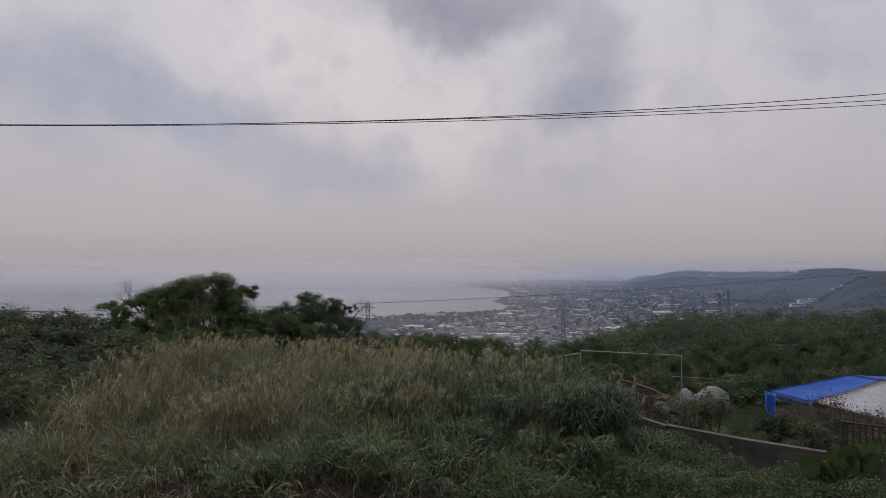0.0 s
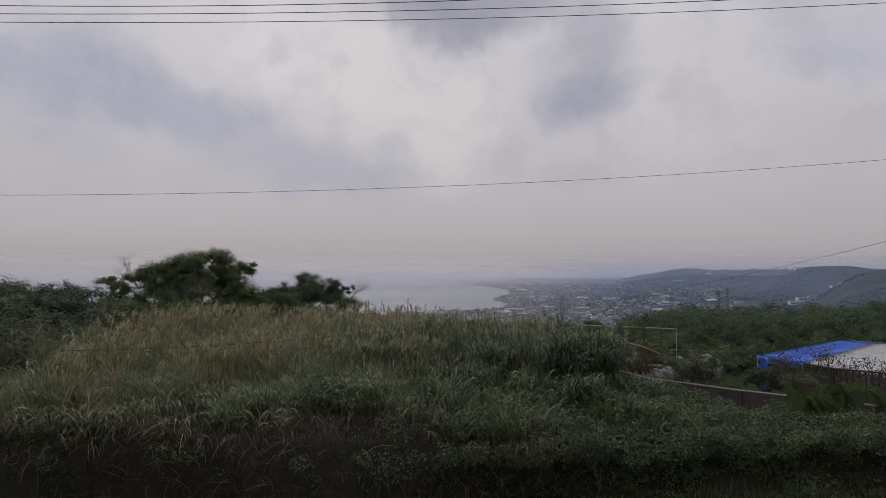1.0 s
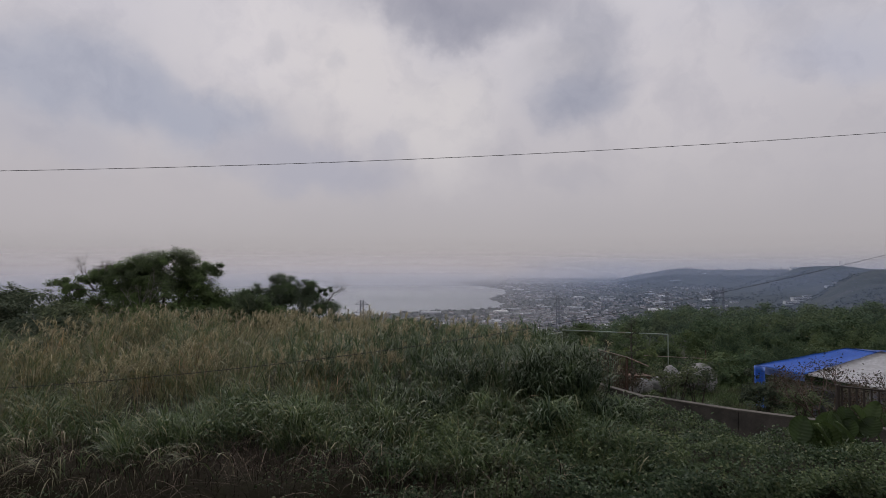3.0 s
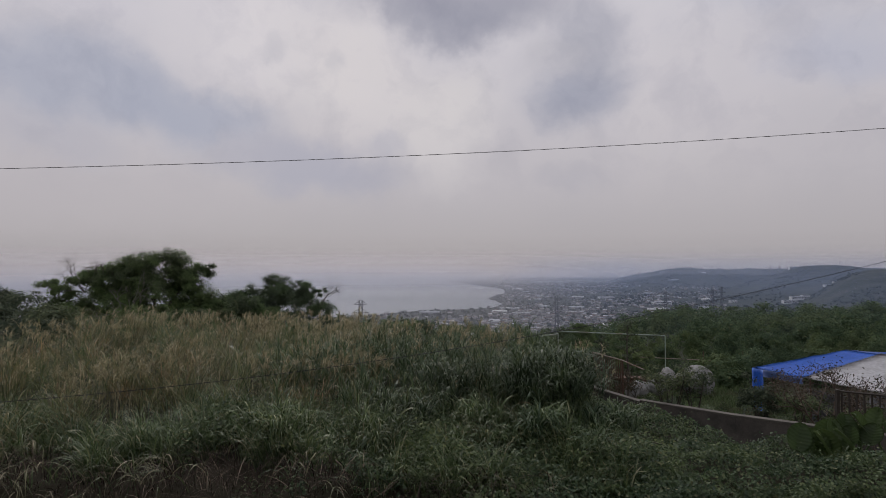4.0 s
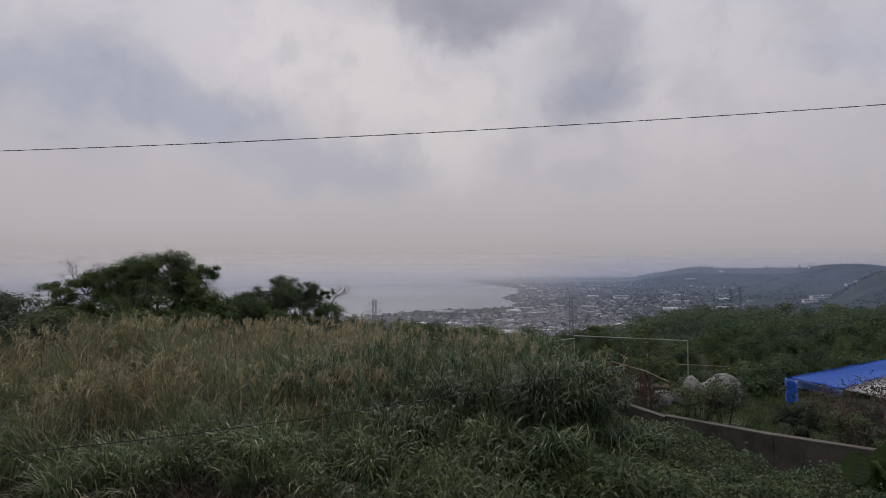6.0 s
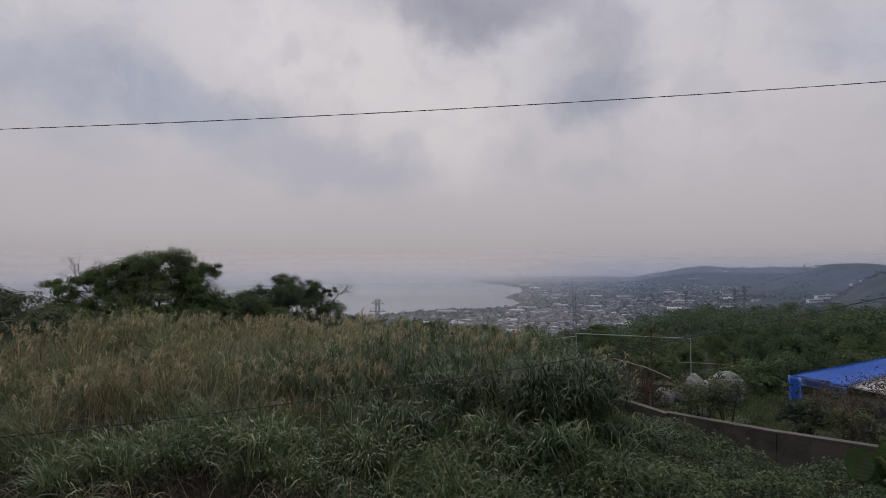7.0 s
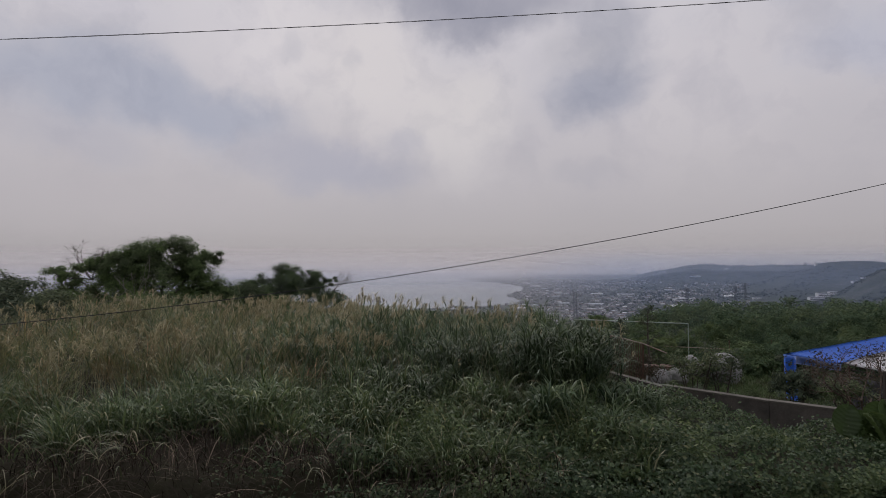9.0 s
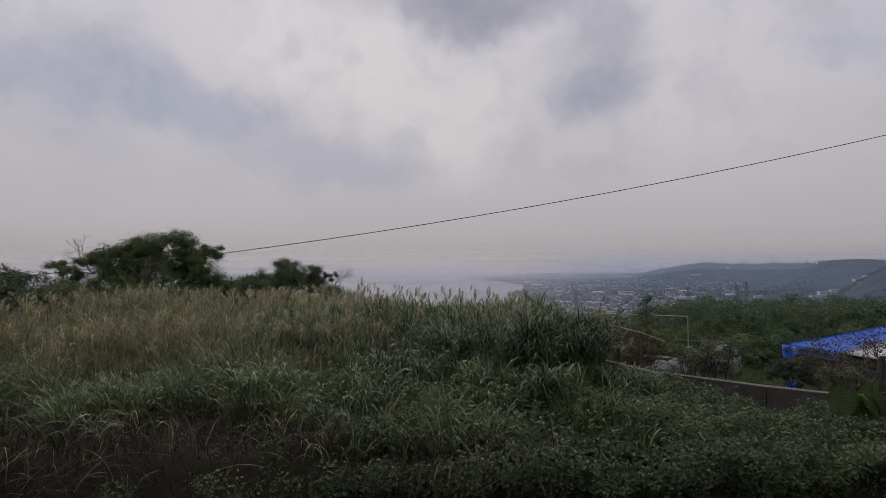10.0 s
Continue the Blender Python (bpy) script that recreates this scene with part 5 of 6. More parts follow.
def build_tent():
    A, B = Vector((15.25, 25.15, 1.40)), Vector((18.1, 18.6, 1.28))
    C, D = Vector((19.7, 25.6, 2.08)), Vector((23.0, 19.1, 2.0))
    g = -0.55
    o = Vector((A.x, A.y, g))
    t = thing("tarpaulin_shelter", *o, "low shelter roofed with blue and white tarpaulin sheets", "shelter")
    q = lambda p: p - o
    blue = 0.30
    A2, C2 = A.lerp(B, blue), C.lerp(D, blue * 0.58)
    sheet_part("blue_roof", [q(A), q(A2), q(C2), q(C)], M["blue_tarp"], t, 8, 14, 0.05, "bright blue roof tarpaulin")
    up = Vector((0, 0, 0.03))
    sheet_part("white_roof", [q(A2) + up, q(B) + up, q(D) + up, q(C2) + up], M["white_tarp"], t, 14, 14, 0.05, "white roof tarpaulin")
    E1, E2 = C + Vector((4.3, 1.75, -0.5)), D + Vector((4.3, 1.75, -0.5))
    sheet_part("rear_roof", [q(C), q(D), q(E2), q(E1)], M["blue_tarp"], t, 12, 8, 0.05)
    # side curtains, hung from the eave
    dn = Vector((0.05, 0.02, -1.75))
    A1 = A.lerp(B, 0.07)
    sheet_part("side_curtain", [q(A), q(A1), q(A1) + dn, q(A) + dn], M["blue_tarp"], t, 4, 10, 0.02)
    sheet_part("blue_valance", [q(A1), q(A2), q(A2) + Vector((0, 0, -0.24)), q(A1) + Vector((0, 0, -0.30))], M["blue_sheet"], t, 8, 4, 0.02, "faded blue hanging sheet")
    A3 = A.lerp(B, 0.62)
    # valance coloured grey like the shade under the eave
    sheet_part("grey_valance", [q(A3), q(B), q(B) + Vector((-0.08, -0.04, -0.5)), q(A3) + Vector((-0.08, -0.04, -0.42))], M["eave_shade"], t, 8, 4, 0.02)
    dn2 = Vector((0.5, 0.2, -1.8))
    # added sheet that paints the shelter's dark inside
    sheet_part("inner_sheet", [q(A2) + dn2 * 0.2, q(B) + dn2 * 0.2, q(B) + dn2, q(A2) + dn2], M["eave_shade"], t, 10, 8, 0.02, "dull grey sheet standing for the shade inside")
    for p in (A, A.lerp(B, 0.33), A.lerp(B, 0.66), B, C, D, E1, E2):
        bm = bmesh.new()
        tube(bm, [(p.x - o.x + 0.06, p.y - o.y, -0.1), (p.x - o.x + 0.06, p.y - o.y, p.z - g - 0.03)], 0.03, 8)
        part("post", bm, M["rust"], t)
    for p, r in ((A, B), (C, D)):
        bm = bmesh.new()
        tube(bm, [q(p) - Vector((-0.1, 0, 0.14)), q(r) - Vector((-0.1, 0, 0.14))], 0.02, 8)
        part("beam", bm, M["dark_metal"], t)


def crooked_tree(x, y, top, spread, label):
    """A low tree of bare crooked limbs with few leaves at the tips."""
    g = float(ground_z(x, y))
    t = thing("crooked_tree", x, y, g, label, "tree", "crooked garden trees")
    tips = []

    def grow(bm, p, d, length, r, depth):
        pts, rad = [p], [r]
        for i in range(3):
            d = (d + Vector(rng.normal(0, 0.2, 3)) + Vector((0, 0, 0.05))).normalized()
            p = p + d * length / 3
            pts.append(p)
            rad.append(r * (1 - 0.1 * (i + 1)))
        tube(bm, pts, rad, 5)
        if depth < 2:
            tips.append(p)
        if depth == 0:
            return
        for _ in range(3 if depth > 1 else 2):
            e = (d + Vector(rng.normal(0, 0.55, 3)) + Vector((0, 0, 0.08))).normalized()
            grow(bm, p, e, length * rng.uniform(0.55, 0.8), r * 0.64, depth - 1)

    h = top - g
    bm = bmesh.new()
    tube(bm, [(0, 0, -0.1), (0.05, 0.02, h * 0.15), (0, 0, h * 0.3)], [0.09, 0.07, 0.065], 7)
    part("trunk", bm, M["brown_bark"], t, smooth=True)
    for k in range(5):
        a = k / 5 * math.tau + rng.uniform(-0.3, 0.3)
        bm = bmesh.new()
        grow(bm, Vector((0, 0, h * 0.28)), Vector((math.cos(a) * spread / h * 1.5, math.sin(a) * spread / h, 1.0)).normalized(), h * 0.27, 0.03, 4)
        part("limb", bm, M["brown_bark"], t, smooth=True)
    c = np.array([tuple(p) for p in tips])
    n = len(c) * 4
    k = rng.integers(0, len(c), n)
    V, F = leaves(c[k] + rng.normal(0, 0.09, (n, 3)), rng.uniform(0.05, 0.095, n), rng.normal(0, 1, (n, 3)) + np.array([0, 0, 0.5]), 0.5)
    mesh_object("crown", V, [F], M["red_leaf"], t)


def garden_tree(x, y, top, spread, label, leaf="shrub_leaf", stems=4, density=900, size=0.085, topped=False):
    """A small pruned tree: leaning stems that carry flat pads of leaves."""
    g = float(ground_z(x, y))
    t = thing("garden_tree", x, y, g, label, "tree", "small garden trees")
    pad_list = []
    for k in range(stems):
        a = k / stems * math.tau + rng.uniform(-0.4, 0.4)
        tip = Vector((math.cos(a) * spread * rng.uniform(0.35, 0.8), math.sin(a) * spread * rng.uniform(0.3, 0.7), (top - g) * rng.uniform(0.72, 0.95)))
        mid = Vector((tip.x * 0.35, tip.y * 0.35, tip.z * 0.5))
        bm = bmesh.new()
        tube(bm, [(0, 0, -0.1), mid.lerp(Vector((0, 0, 0)), 0.5) + Vector((rng.normal(0, 0.05), 0, 0)), mid, tip], [0.042, 0.034, 0.027, 0.010], 6)
        for s in ((0.85, 0.92, 1.0) if topped else (0.5, 0.65, 0.8)):
            q = Vector(mid).lerp(tip, s)
            e = q + Vector(rng.normal(0, 0.22, 3)) + Vector((0, 0, 0.18))
            tube(bm, [q, q.lerp(e, 0.6), e], [0.022, 0.015, 0.006], 5)
            pad_list.append((e.x, e.y, e.z, rng.uniform(0.2, 0.36)))
        part("stem", bm, M["bark"], t, smooth=True)
        pad_list.append((tip.x, tip.y, tip.z, rng.uniform(0.25, 0.42)))
    V, F = crown_mesh(pad_list, density * 4, size, 0.55)
    mesh_object("crown", V, F, M[leaf], t)


def slim_tree(x, y, top, label):
    """A slender dark tree with short level branches, bare low down and pointed at the top."""
    g = float(ground_z(x, y))
    h = top - g
    t = thing("slim_tree", x, y, g, label, "tree")
    bm = bmesh.new()
    tube(bm, [(0, 0, -0.1), (0.04, 0.02, h * 0.4), (-0.02, 0, h * 0.75), (0.02, 0, h)], [0.06, 0.05, 0.03, 0.008], 7)
    part("trunk", bm, M["bark"], t, smooth=True)
    pads = []
    for k in range(17):
        u = 0.36 + 0.62 * k / 16
        a = k * 2.4 + rng.uniform(-0.4, 0.4)
        r = (1.12 - u) * 1.05 * rng.uniform(0.65, 1.1)
        e = Vector((math.cos(a) * r, math.sin(a) * r, h * u + 0.12 * r))
        bm = bmesh.new()
        tube(bm, [(0, 0, h * u - 0.1), e * 0.5 + Vector((0, 0, h * u * 0.5)), e], [0.02, 0.014, 0.006], 5)
        part("branch", bm, M["bark"], t)
        pads += [(e.x, e.y, e.z, 0.16), (e.x * 0.6, e.y * 0.6, e.z, 0.15)]
    mesh_object("crown", *crown_mesh(pads, 1500, 0.075, 0.6), M["scrub_leaf"], t)


def big_leaf_plant(x, y, z, label):
    t = thing("broad_leaf_plant", x, y, z, label, "plant", "broad-leaved plants")
    for k in range(4):
        a = rng.uniform(0, math.tau)
        lean = rng.uniform(0.15, 0.4)
        L, W = rng.uniform(0.5, 0.68), rng.uniform(0.4, 0.54)
        h = rng.uniform(0.3, 0.6)
        foot = Vector((0.1 * math.cos(a), 0.1 * math.sin(a), -0.1))
        tip = Vector((math.cos(a) * lean, math.sin(a) * lean, h))
        bm = bmesh.new()
        tube(bm, [foot, foot.lerp(tip, 0.5) + Vector((0, 0, 0.08)), tip], [0.03, 0.022, 0.015], 6)
        stalk = part("stalk", bm, M["big_leaf"], t)
        bm = bmesh.new()
        rows = []
        m = pose(*tip, rng.uniform(50, 80), rng.uniform(-35, 35), rng.uniform(-70, 70))
        for j in range(25):
            v = j / 24
            half = W * 0.5 * math.sin(math.pi * min(1, v * 0.92 + 0.07)) ** 0.6 * (1 + 0.05 * math.cos(j * math.pi / 1.5))
            row = []
            for i in range(9):
                u = i / 4 - 1
                rib = 0.012 * math.cos(v * 50 - abs(u) * 6)
                row.append(bm.verts.new(m @ Vector((u * half, (v - 0.15) * L, 0.09 * abs(u) - 0.12 * v * v + rib))))
            rows.append(row)
        for j in range(24):
            for i in range(8):
                bm.faces.new((rows[j][i], rows[j][i + 1], rows[j + 1][i + 1], rows[j + 1][i]))
        bmesh.ops.solidify(bm, geom=bm.faces[:], thickness=0.006)
        part("leaf", bm, M["big_leaf"], stalk, smooth=True)


build_wall()
build_fence()
build_stair_rail()
build_pipe_frame()
for b in ((14.4, 28.3, 0.1, 0.85, (1.0, 0.9, 0.9), 9), (12.85, 28.0, 0.35, 0.46, (0.9, 0.8, 1.05), 2), (12.1, 27.6, 0.0, 0.42, (1.1, 0.8, 0.9), 3),
          (13.6, 28.4, 0.1, 0.42, (1.0, 0.9, 0.9), 5), (11.2, 27.3, 0.0, 0.42, (1.0, 0.9, 0.95), 4), (10.6, 26.6, 0.05, 0.32, (1, 1, 1.0), 6)):
    boulder(*b)
build_tent()
garden_tree(9.65, 20.6, 2.3, 1.25, "small pruned garden tree with several dark stems", "scrub_leaf", 6, 230, 0.075, True)
garden_tree(10.62, 20.8, 2.75, 0.7, "small dark tree with tiered leaf pads", "scrub_leaf", 4, 300, 0.07)
garden_tree(12.06, 19.3, 1.95, 0.5, "small round-topped tree with thin stems", "scrub_leaf", 5, 620, 0.07, True)
crooked_tree(13.3, 18.2, 3.0, 1.7, "reddish-leaved tree with bare crooked limbs behind the wall")
crooked_tree(15.0, 18.0, 2.5, 1.4, "reddish-leaved tree with bare crooked limbs behind the wall")
slim_tree(9.75, 24.8, 3.4, "slender dark tree with short level branches behind the railing")
slim_tree(8.9, 25.6, 2.7, "slender dark tree with short level branches behind the railing")
garden_tree(8.6, 21.9, 1.9, 0.6, "small twiggy shrub beside the railing", "red_leaf", 4, 300, 0.06)
for sx, sy, st, sr in ((11.9, 19.8, 0.75, 0.6), (13.0, 19.0, 1.85, 0.55), (9.6, 22.6, 0.7, 0.55), (10.9, 22.8, 0.8, 0.55), (11.9, 22.4, 0.55, 0.6), (10.2, 23.8, 0.6, 0.6), (15.2, 18.6, 1.3, 0.8), (14.2, 20.6, 0.8, 0.9), (16.2, 20.4, 1.0, 0.8)):
    shrub(sx, sy, st, sr, "leafy green garden shrub behind the wall", "shrub_leaf", 2200, 0.07, 5, "garden shrubs")
for sx, sy, st, sr in ((9.2, 28.5, 1.6, 0.9), (16.8, 30.5, 0.6, 1.2), (19.0, 31.5, 0.8, 1.3), (22.5, 31, 1.0, 1.4), (11.9, 31.0, 1.2, 0.8), (10.6, 31.0, 1.3, 0.8), (9.6, 30.0, 1.7, 0.7)):
    shrub(sx, sy, st, sr, "green shrub at the garden's edge", "wood_leaf", 900, 0.14, 5, "garden shrubs")
for lx, ly, lz in ((9.9, 13.9, 1.45), (10.6, 14.2, 1.5), (11.25, 14.5, 1.5), (11.95, 14.4, 1.5)):
    big_leaf_plant(lx, ly, lz, "large ribbed bright green leaves among the vines")


def build_lawn():
    P = scatter(24000, 9, 18, 21, 32)
    V, F = blades(P, rng.uniform(0.12, 0.4, len(P)), rng.uniform(0.02, 0.04, len(P)), rng.uniform(0, math.tau, len(P)), rng.uniform(0.2, 0.8, len(P)), 2)
    ob = mesh_object("garden_grass", V, [F], M["lawn"])
    tagged(ob, "rough green grass in the garden", "grass", kind="stuff")


build_lawn()


def build_planter():
    g = float(ground_z(11.3, 28.6))
    t = thing("planter_box", 11.3, 28.6, g, "terracotta-red low box beyond the boulders", "box")
    bm = bmesh.new()
    box(bm, 0, 0, 0.35, 1.5, 0.5, 0.9, pose(0, 0, 0, 0, 0, -8), 0.02)
    part("body", bm, M["terracotta"], t)
    bm = bmesh.new()
    box(bm, 0, 0, 0.83, 1.6, 0.6, 0.06, pose(0, 0, 0, 0, 0, -8), 0.01)
    part("rim", bm, M["rust"], t, "brown rim")


build_planter()


# ---- pylons, town and hills ----
def pylon(x, y, height, label):
    g = float(ground_z(x, y))
    t = thing("transmission_tower", x, y, g, label, "pylon", "transmission towers")
    w0, w1 = height * 0.048, height * 0.018
    lev = [0, 0.18, 0.34, 0.48, 0.60, 0.70, 0.80, 0.90, 1.0]
    def corner(s, k):
        w = w0 + (w1 - w0) * min(1, s / 0.7) ** 0.8
        return Vector(((w if k in (0, 3) else -w), (w if k in (0, 1) else -w), s * height))
    thick = height * 0.0024
    for k in range(4):
        bm = bmesh.new()
        tube(bm, [corner(s, k) for s in lev], thick * 1.3, 4)
        part("leg", bm, M["pylon_steel"], t)
    bm = bmesh.new()
    for s0, s1 in zip(lev, lev[1:]):
        for k in range(4):
            tube(bm, [corner(s0, k), corner(s1, (k + 1) % 4)], thick * 0.7, 4)
            tube(bm, [corner(s0, (k + 1) % 4), corner(s1, k)], thick * 0.7, 4)
    part("lattice", bm, M["pylon_steel"], t)
    for s, half in ((0.66, 0.11), (0.76, 0.10), (0.86, 0.09), (0.95, 0.075)):
        bm = bmesh.new()
        for sg in (-1, 1):
            tube(bm, [(0, 0, s * height), (sg * half * height, 0, s * height + 0.2)], thick * 1.2, 4)
            tube(bm, [(0, 0, (s + 0.05) * height), (sg * half * height, 0, s * height + 0.2)], thick, 4)
        part("crossarm", bm, M["pylon_steel"], t)


for px, py, top in ((-76.5, 520, -29.5), (116, 512, -25), (283, 650, -29), (420, 800, -33), (505, 930, -35)):
    pylon(px, py, top - float(ground_z(px, py)), "grey lattice steel transmission tower below the hill")


def building_material(name, stops, rough=0.8):
    m, nt, N, L, b = nodes_of(name)
    geo = N("ShaderNodeNewGeometry")
    col = ramp_node(N, L, geo.outputs["Random Per Island"], stops, "CONSTANT")
    dirt = ramp_node(N, L, noise_node(N, L, 0.15, 4, geo.outputs["Position"]), [(0.3, (0.75, 0.75, 0.75)), (0.7, (1.05, 1.05, 1.05))])
    L(mix_rgb(N, L, 1.0, col, dirt, "MULTIPLY"), b.inputs["Base Color"])
    b.inputs["Roughness"].default_value = rough
    return m


M["house_wall"] = building_material("house_wall", [(0.0, (0.22, 0.215, 0.21)), (0.3, (0.34, 0.33, 0.32)), (0.6, (0.5, 0.49, 0.48)), (0.78, (0.28, 0.25, 0.23))])
M["house_roof"] = building_material("house_roof", [(0.0, (0.08, 0.08, 0.09)), (0.35, (0.18, 0.18, 0.19)), (0.6, (0.14, 0.09, 0.08)), (0.76, (0.28, 0.28, 0.30)), (0.93, (0.62, 0.62, 0.65))])
M["hall_roof"] = building_material("hall_roof", [(0.0, (0.42, 0.44, 0.46)), (0.6, (0.72, 0.72, 0.72))])
M["dark_glass"] = surface("dark_glass", (0.03, 0.035, 0.045), (0.06, 0.065, 0.08), 0.3, 3, 0.2, 0.0)


def house(x, y, w, d, h, turn, gable=True):
    g = float(ground_z(x, y))
    t = thing("house", x, y, g, "pale plastered house in the coastal town", "house", "town houses")
    m = pose(0, 0, 0, 0, 0, turn)
    bm = bmesh.new()
    box(bm, 0, 0, h / 2 - 0.5, w, d, h + 1, m)
    wall = part("wall", bm, M["house_wall"], t)
    bm = bmesh.new()
    if gable:
        rise = d * 0.28
        pts = [(-w / 2 - 0.4, -d / 2 - 0.5, h), (w / 2 + 0.4, -d / 2 - 0.5, h), (w / 2 + 0.4, d / 2 + 0.5, h), (-w / 2 - 0.4, d / 2 + 0.5, h), (-w / 2 - 0.4, 0, h + rise), (w / 2 + 0.4, 0, h + rise)]
        v = [bm.verts.new(m @ Vector(p)) for p in pts]
        for f in ((0, 1, 5, 4), (2, 3, 4, 5), (0, 4, 3), (1, 2, 5), (3, 2, 1, 0)):
            bm.faces.new([v[i] for i in f])
    else:
        box(bm, 0, 0, h + 0.2, w + 0.3, d + 0.3, 0.5, m)
    part("roof", bm, M["house_roof"], t)
    for k in range(2):
        bm = bmesh.new()
        box(bm, (k - 0.5) * w * 0.45, -d / 2, h * 0.55, w * 0.2, 0.12, 1.3, m)
        part("window", bm, M["dark_glass"], wall)


CUBE_F = np.array([[0, 1, 3, 2], [4, 6, 7, 5], [0, 4, 5, 1], [2, 3, 7, 6], [0, 2, 6, 4], [1, 5, 7, 3]])


def boxes(C, S, turn):
    """Many plain blocks at once: feet, sizes and turns."""
    u = np.array([[a, b, c] for a in (-0.5, 0.5) for b in (-0.5, 0.5) for c in (0, 1)])
    P = u[None] * S[:, None, :]
    c, s = np.cos(turn)[:, None], np.sin(turn)[:, None]
    V = np.stack([P[..., 0] * c - P[..., 1] * s, P[..., 0] * s + P[..., 1] * c, P[..., 2]], -1) + C[:, None, :]
    F = (np.arange(len(C)) * 8)[:, None, None] + CUBE_F[None]
    return V.reshape(-1, 3), F.reshape(-1, 4)


def build_town():
    n = 9500
    y = 720 + 2500 * rng.random(n) ** 1.5
    x = rng.uniform(-0.25, 0.62, n) * y
    dens = 0.30 + 0.35 * np.sin(x * 0.012 + 1) * np.sin(y * 0.009) - 0.3 * smooth(60, -80, x) + 0.75 * np.exp(-((x - 230) / 230) ** 2 - ((y - 950) / 260) ** 2)
    ok = (shore_side(x, y) > 25) & (dens > rng.random(n) * 0.95) & (x / y < 0.55)
    x, y = x[ok], y[ok]
    z = ground_z(x, y)
    ok = z < -96
    x, y, z = x[ok], y[ok], z[ok]
    n = len(x)
    near = np.argsort(y)[:70]
    rest = np.setdiff1d(np.arange(n), near)
    for i in near:
        house(float(x[i]), float(y[i]), rng.uniform(6, 10), rng.uniform(5, 8), rng.uniform(3.0, 5.5), rng.uniform(-30, 30), rng.random() < 0.6)
    S = np.stack([rng.uniform(5, 11, len(rest)), rng.uniform(5, 9, len(rest)), rng.choice([3, 3.5, 4, 5.5, 6.5], len(rest))], 1)
    turn = rng.choice([0.15, 1.7, -0.3], len(rest)) + rng.normal(0, 0.1, len(rest))
    C = np.stack([x[rest], y[rest], z[rest] - 0.3], 1)
    ob = mesh_object("town_walls", *[v if i == 0 else [v] for i, v in enumerate(boxes(C, S, turn))], M["house_wall"])
    tagged(ob, "crowded pale house walls of the coastal town", "town", kind="stuff")
    C2 = C + np.array([0, 0, 1]) * S[:, 2:3]
    S2 = S * np.array([1.06, 1.06, 0]) + np.array([0, 0, 0.7])
    v, f = boxes(C2, S2, turn)
    ob = mesh_object("town_roofs", v, [f], M["house_roof"])
    tagged(ob, "mixed grey, white and brown roofs of the town", "town", kind="stuff")
    # long halls and greenhouses
    n = 60
    y = 850 + 1900 * rng.random(n)
    x = rng.uniform(-0.22, 0.56, n) * y
    ok = shore_side(x, y) > 60
    x, y = x[ok], y[ok]
    z = ground_z(x, y)
    S = np.stack([rng.uniform(20, 50, len(x)), rng.uniform(10, 18, len(x)), rng.uniform(4, 6, len(x))], 1)
    v, f = boxes(np.stack([x, y, z], 1), S, rng.normal(0.05, 0.25, len(x)))
    ob = mesh_object("long_halls", v, [f], M["hall_roof"])
    tagged(ob, "long white-roofed halls spread over the plain", "halls", kind="stuff")
    # tree belts among the houses
    n = 15000
    y = 700 + 2400 * rng.random(n) ** 1.4
    x = rng.uniform(-0.25, 0.9, n) * y
    ok = (shore_side(x, y) > 10) & (np.sin(x * 0.017 + y * 0.006) + np.sin(y * 0.021 - x * 0.009) > -0.6)
    x, y = x[ok], y[ok]
    C = np.stack([x, y, ground_z(x, y) - 0.5], 1)
    low = C[C[:, 2] < -98][:2600]
    high = C[(C[:, 2] >= -98) & (C[:, 2] < -20)][:2200]
    made = [crown_mesh([(cx, cy, cz + 2, rng.uniform(2.2, 4.2)) for cx, cy, cz in low], 2.2, 3.6, 0.7),
            crown_mesh([(cx, cy, cz + 1.2, rng.uniform(2.0, 4.2)) for cx, cy, cz in high], 2.4, 2.8, 0.7)]
    V, F = join([(v, fs[0]) for v, fs in made])
    ob = mesh_object("town_trees", V, F, M["far_leaf"])
    tagged(ob, "dark tree belts between the houses", "trees", kind="stuff")


build_town()


def block_building(x, y, w, d, h, turn, floors, label):
    g = float(ground_z(x, y))
    t = thing("large_building", x, y, g, label, "building", "hillside buildings")
    m = pose(0, 0, 0, 0, 0, turn)
    bm = bmesh.new()
    box(bm, 0, 0, h / 2 - 4, w, d, h + 8, m)
    wall = part("wall", bm, M["hall_roof"], t)
    bm = bmesh.new()
    box(bm, 0, 0, h + 0.4, w + 1, d + 1, 0.8, m)
    part("roof", bm, M["house_roof"], t)
    for k in range(floors):
        bm = bmesh.new()
        box(bm, 0, -d / 2, (k + 0.55) * h / floors, w * 0.94, 0.3, h / floors * 0.4, m)
        part("window", bm, M["dark_glass"], wall)


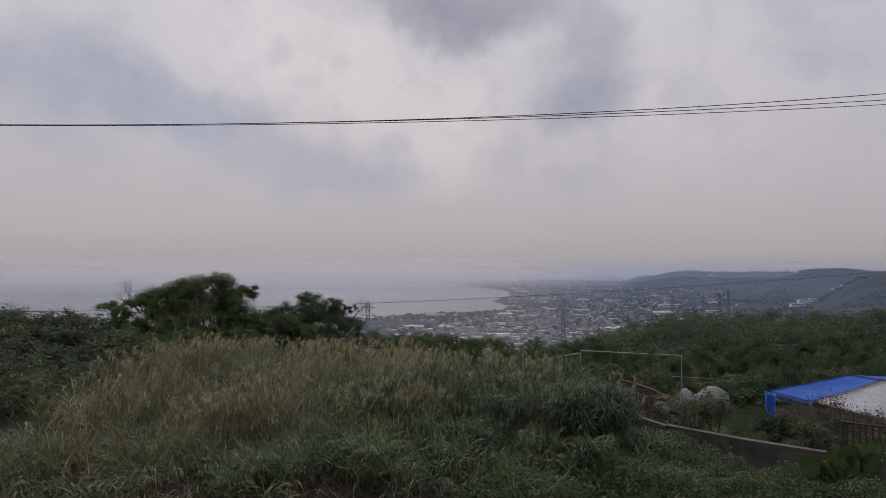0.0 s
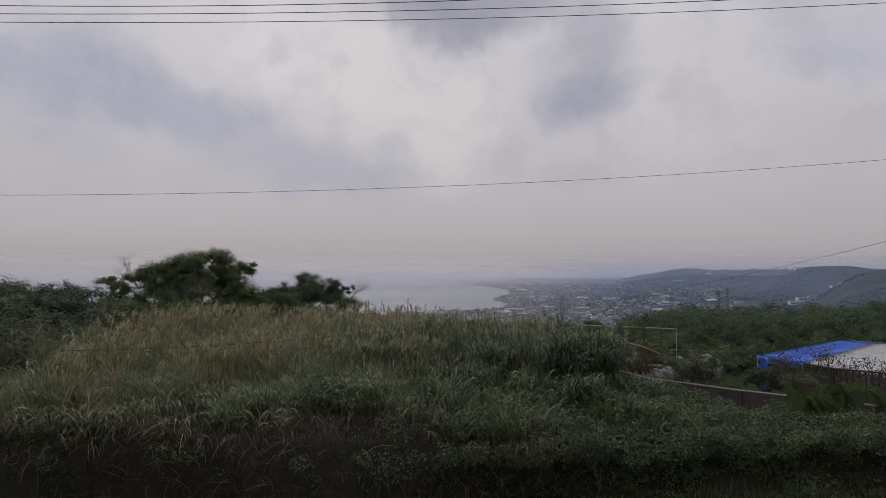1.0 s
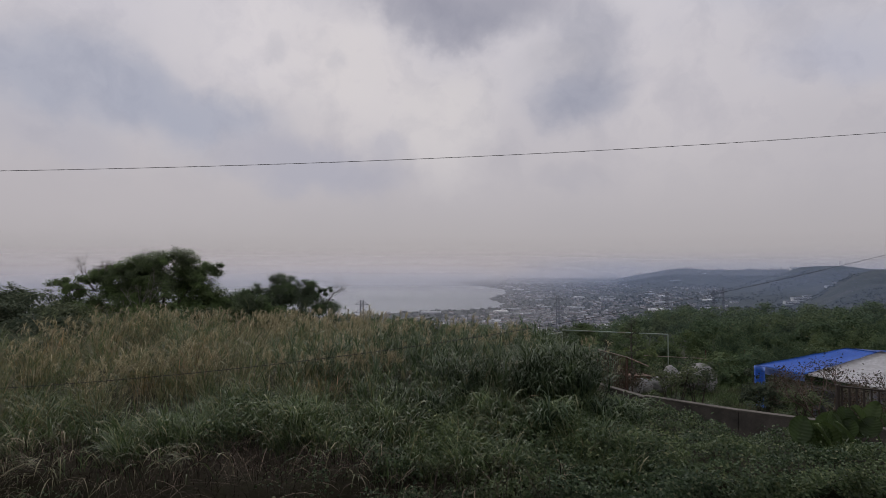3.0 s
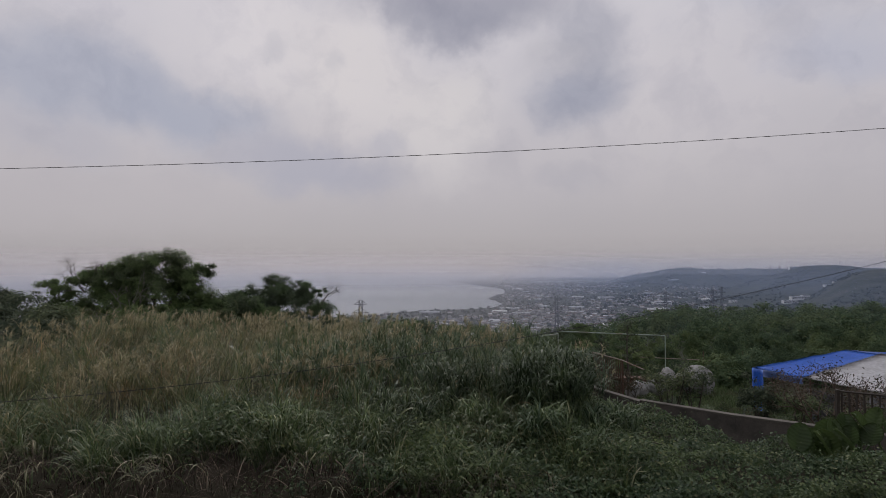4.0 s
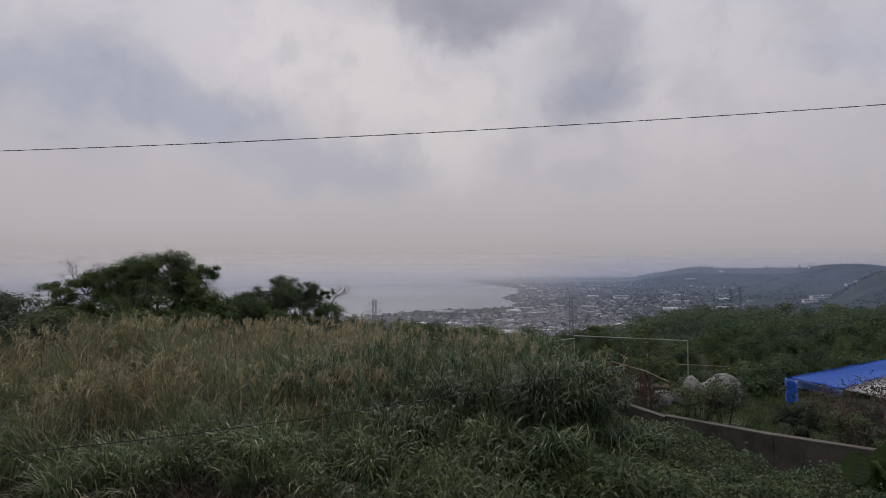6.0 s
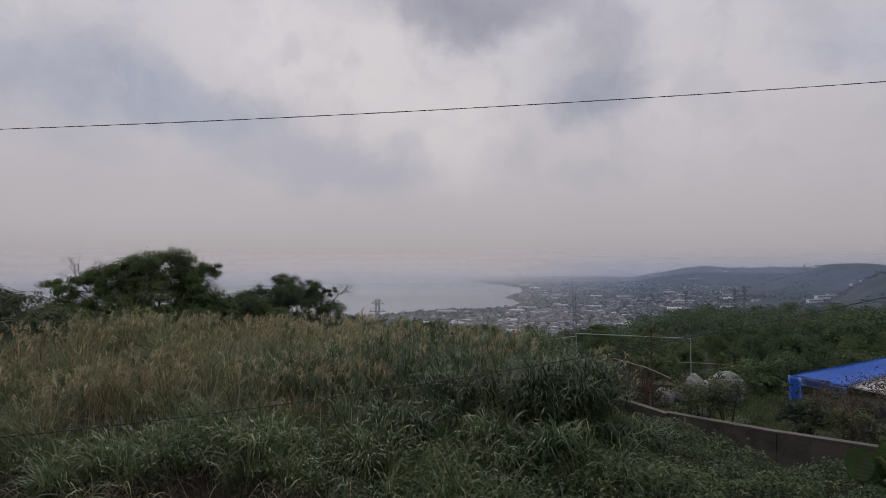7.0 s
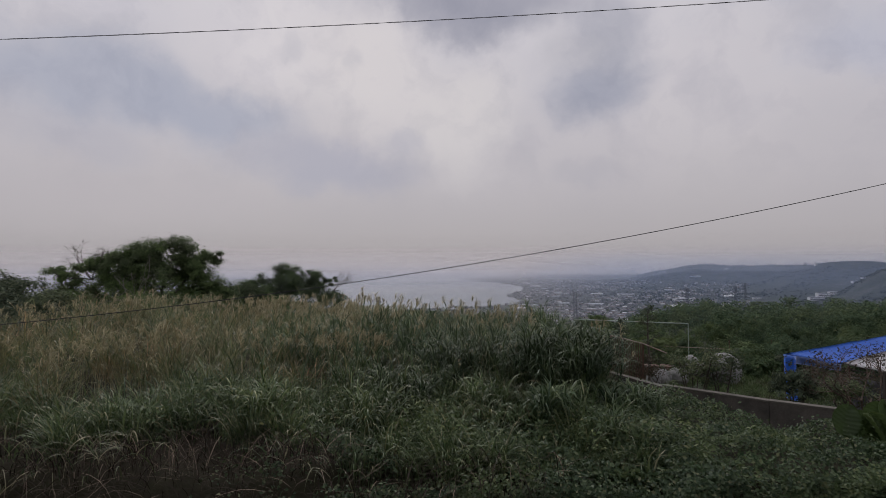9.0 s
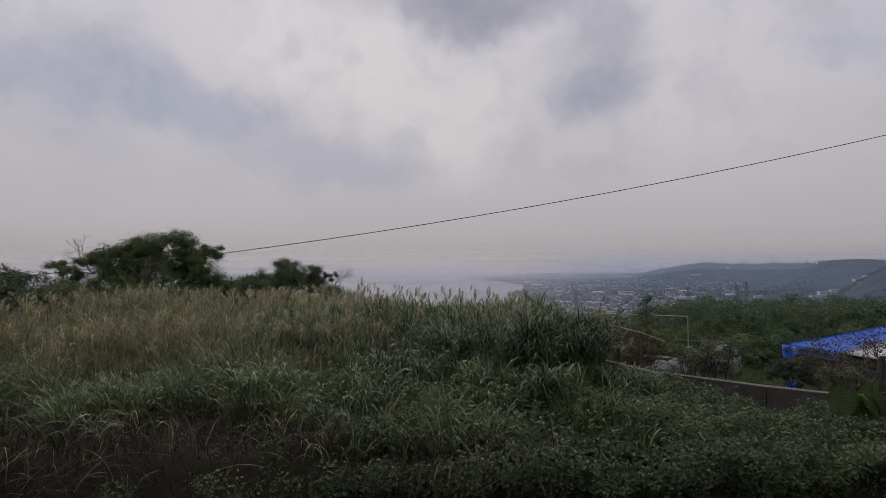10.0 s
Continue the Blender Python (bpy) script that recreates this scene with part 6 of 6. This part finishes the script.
for bx, by, bw, bd, bh, bt, bf in ((1035, 1500, 40, 18, 12, -12, 3), (985, 1462, 36, 16, 8, -12, 2), (1085, 1530, 34, 14, 7, -12, 2), (880, 1560, 22, 10, 5, 5, 2),
                                   (1230, 1640, 30, 12, 5, -10, 2), (1130, 1480, 16, 8, 4, 0, 2), (1500, 2050, 60, 20, 9, -15, 2), (1420, 2060, 60, 16, 9, -10, 2), (1300, 1500, 50, 16, 10, -20, 2),
                                   (640, 1500, 50, 20, 8, 0, 2), (560, 1750, 50, 20, 8, 0, 2)):
    block_building(bx, by, bw, bd, bh, bt, bf, "large white flat-roofed building on the hillside")


def build_hill_towers():
    n = 46
    for k in range(n):
        a = rng.uniform(0.34, 0.66)
        r = 3350 + rng.normal(0, 60)
        x, y = r * math.sin(a), r * math.cos(a)
        h = rng.uniform(3, 7) + 7 * (rng.random() < 0.12)
        w = rng.uniform(5, 10)
        t = thing("ridge_building", x, y, float(ground_z(x, y)), "hazy block of flats on the far ridge", "building", "ridge buildings")
        bm = bmesh.new()
        box(bm, 0, 0, h / 2 - 2, w, 12, h + 4)
        part("wall", bm, M["house_wall"], t)
        bm = bmesh.new()
        box(bm, w * 0.2, 0, h + 1, w * 0.3, 6, 2.4)
        part("roof_house", bm, M["house_wall"], t)


build_hill_towers()


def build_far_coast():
    """Low land across the bay, at the limit of sight, its haze painted into the colour."""
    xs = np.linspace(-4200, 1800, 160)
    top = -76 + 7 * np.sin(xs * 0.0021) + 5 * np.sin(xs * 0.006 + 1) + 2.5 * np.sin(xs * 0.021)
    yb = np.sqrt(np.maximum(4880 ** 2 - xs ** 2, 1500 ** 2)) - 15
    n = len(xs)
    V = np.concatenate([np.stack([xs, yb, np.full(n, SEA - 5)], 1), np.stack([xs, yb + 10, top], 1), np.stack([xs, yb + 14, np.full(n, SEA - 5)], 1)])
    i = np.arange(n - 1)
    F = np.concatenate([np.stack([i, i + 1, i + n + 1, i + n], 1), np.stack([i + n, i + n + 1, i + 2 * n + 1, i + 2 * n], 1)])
    # base colour raised to the pale grey of haze
    ob = mesh_object("backdrop", V, [F], surface("hazed_land", (0.30, 0.30, 0.32), (0.36, 0.36, 0.37), 0.002, 0.02, 0.95, 0.0))
    tagged(ob, "faint low land across the bay, haze painted into its grey", "far coast", kind="structure")


build_far_coast()
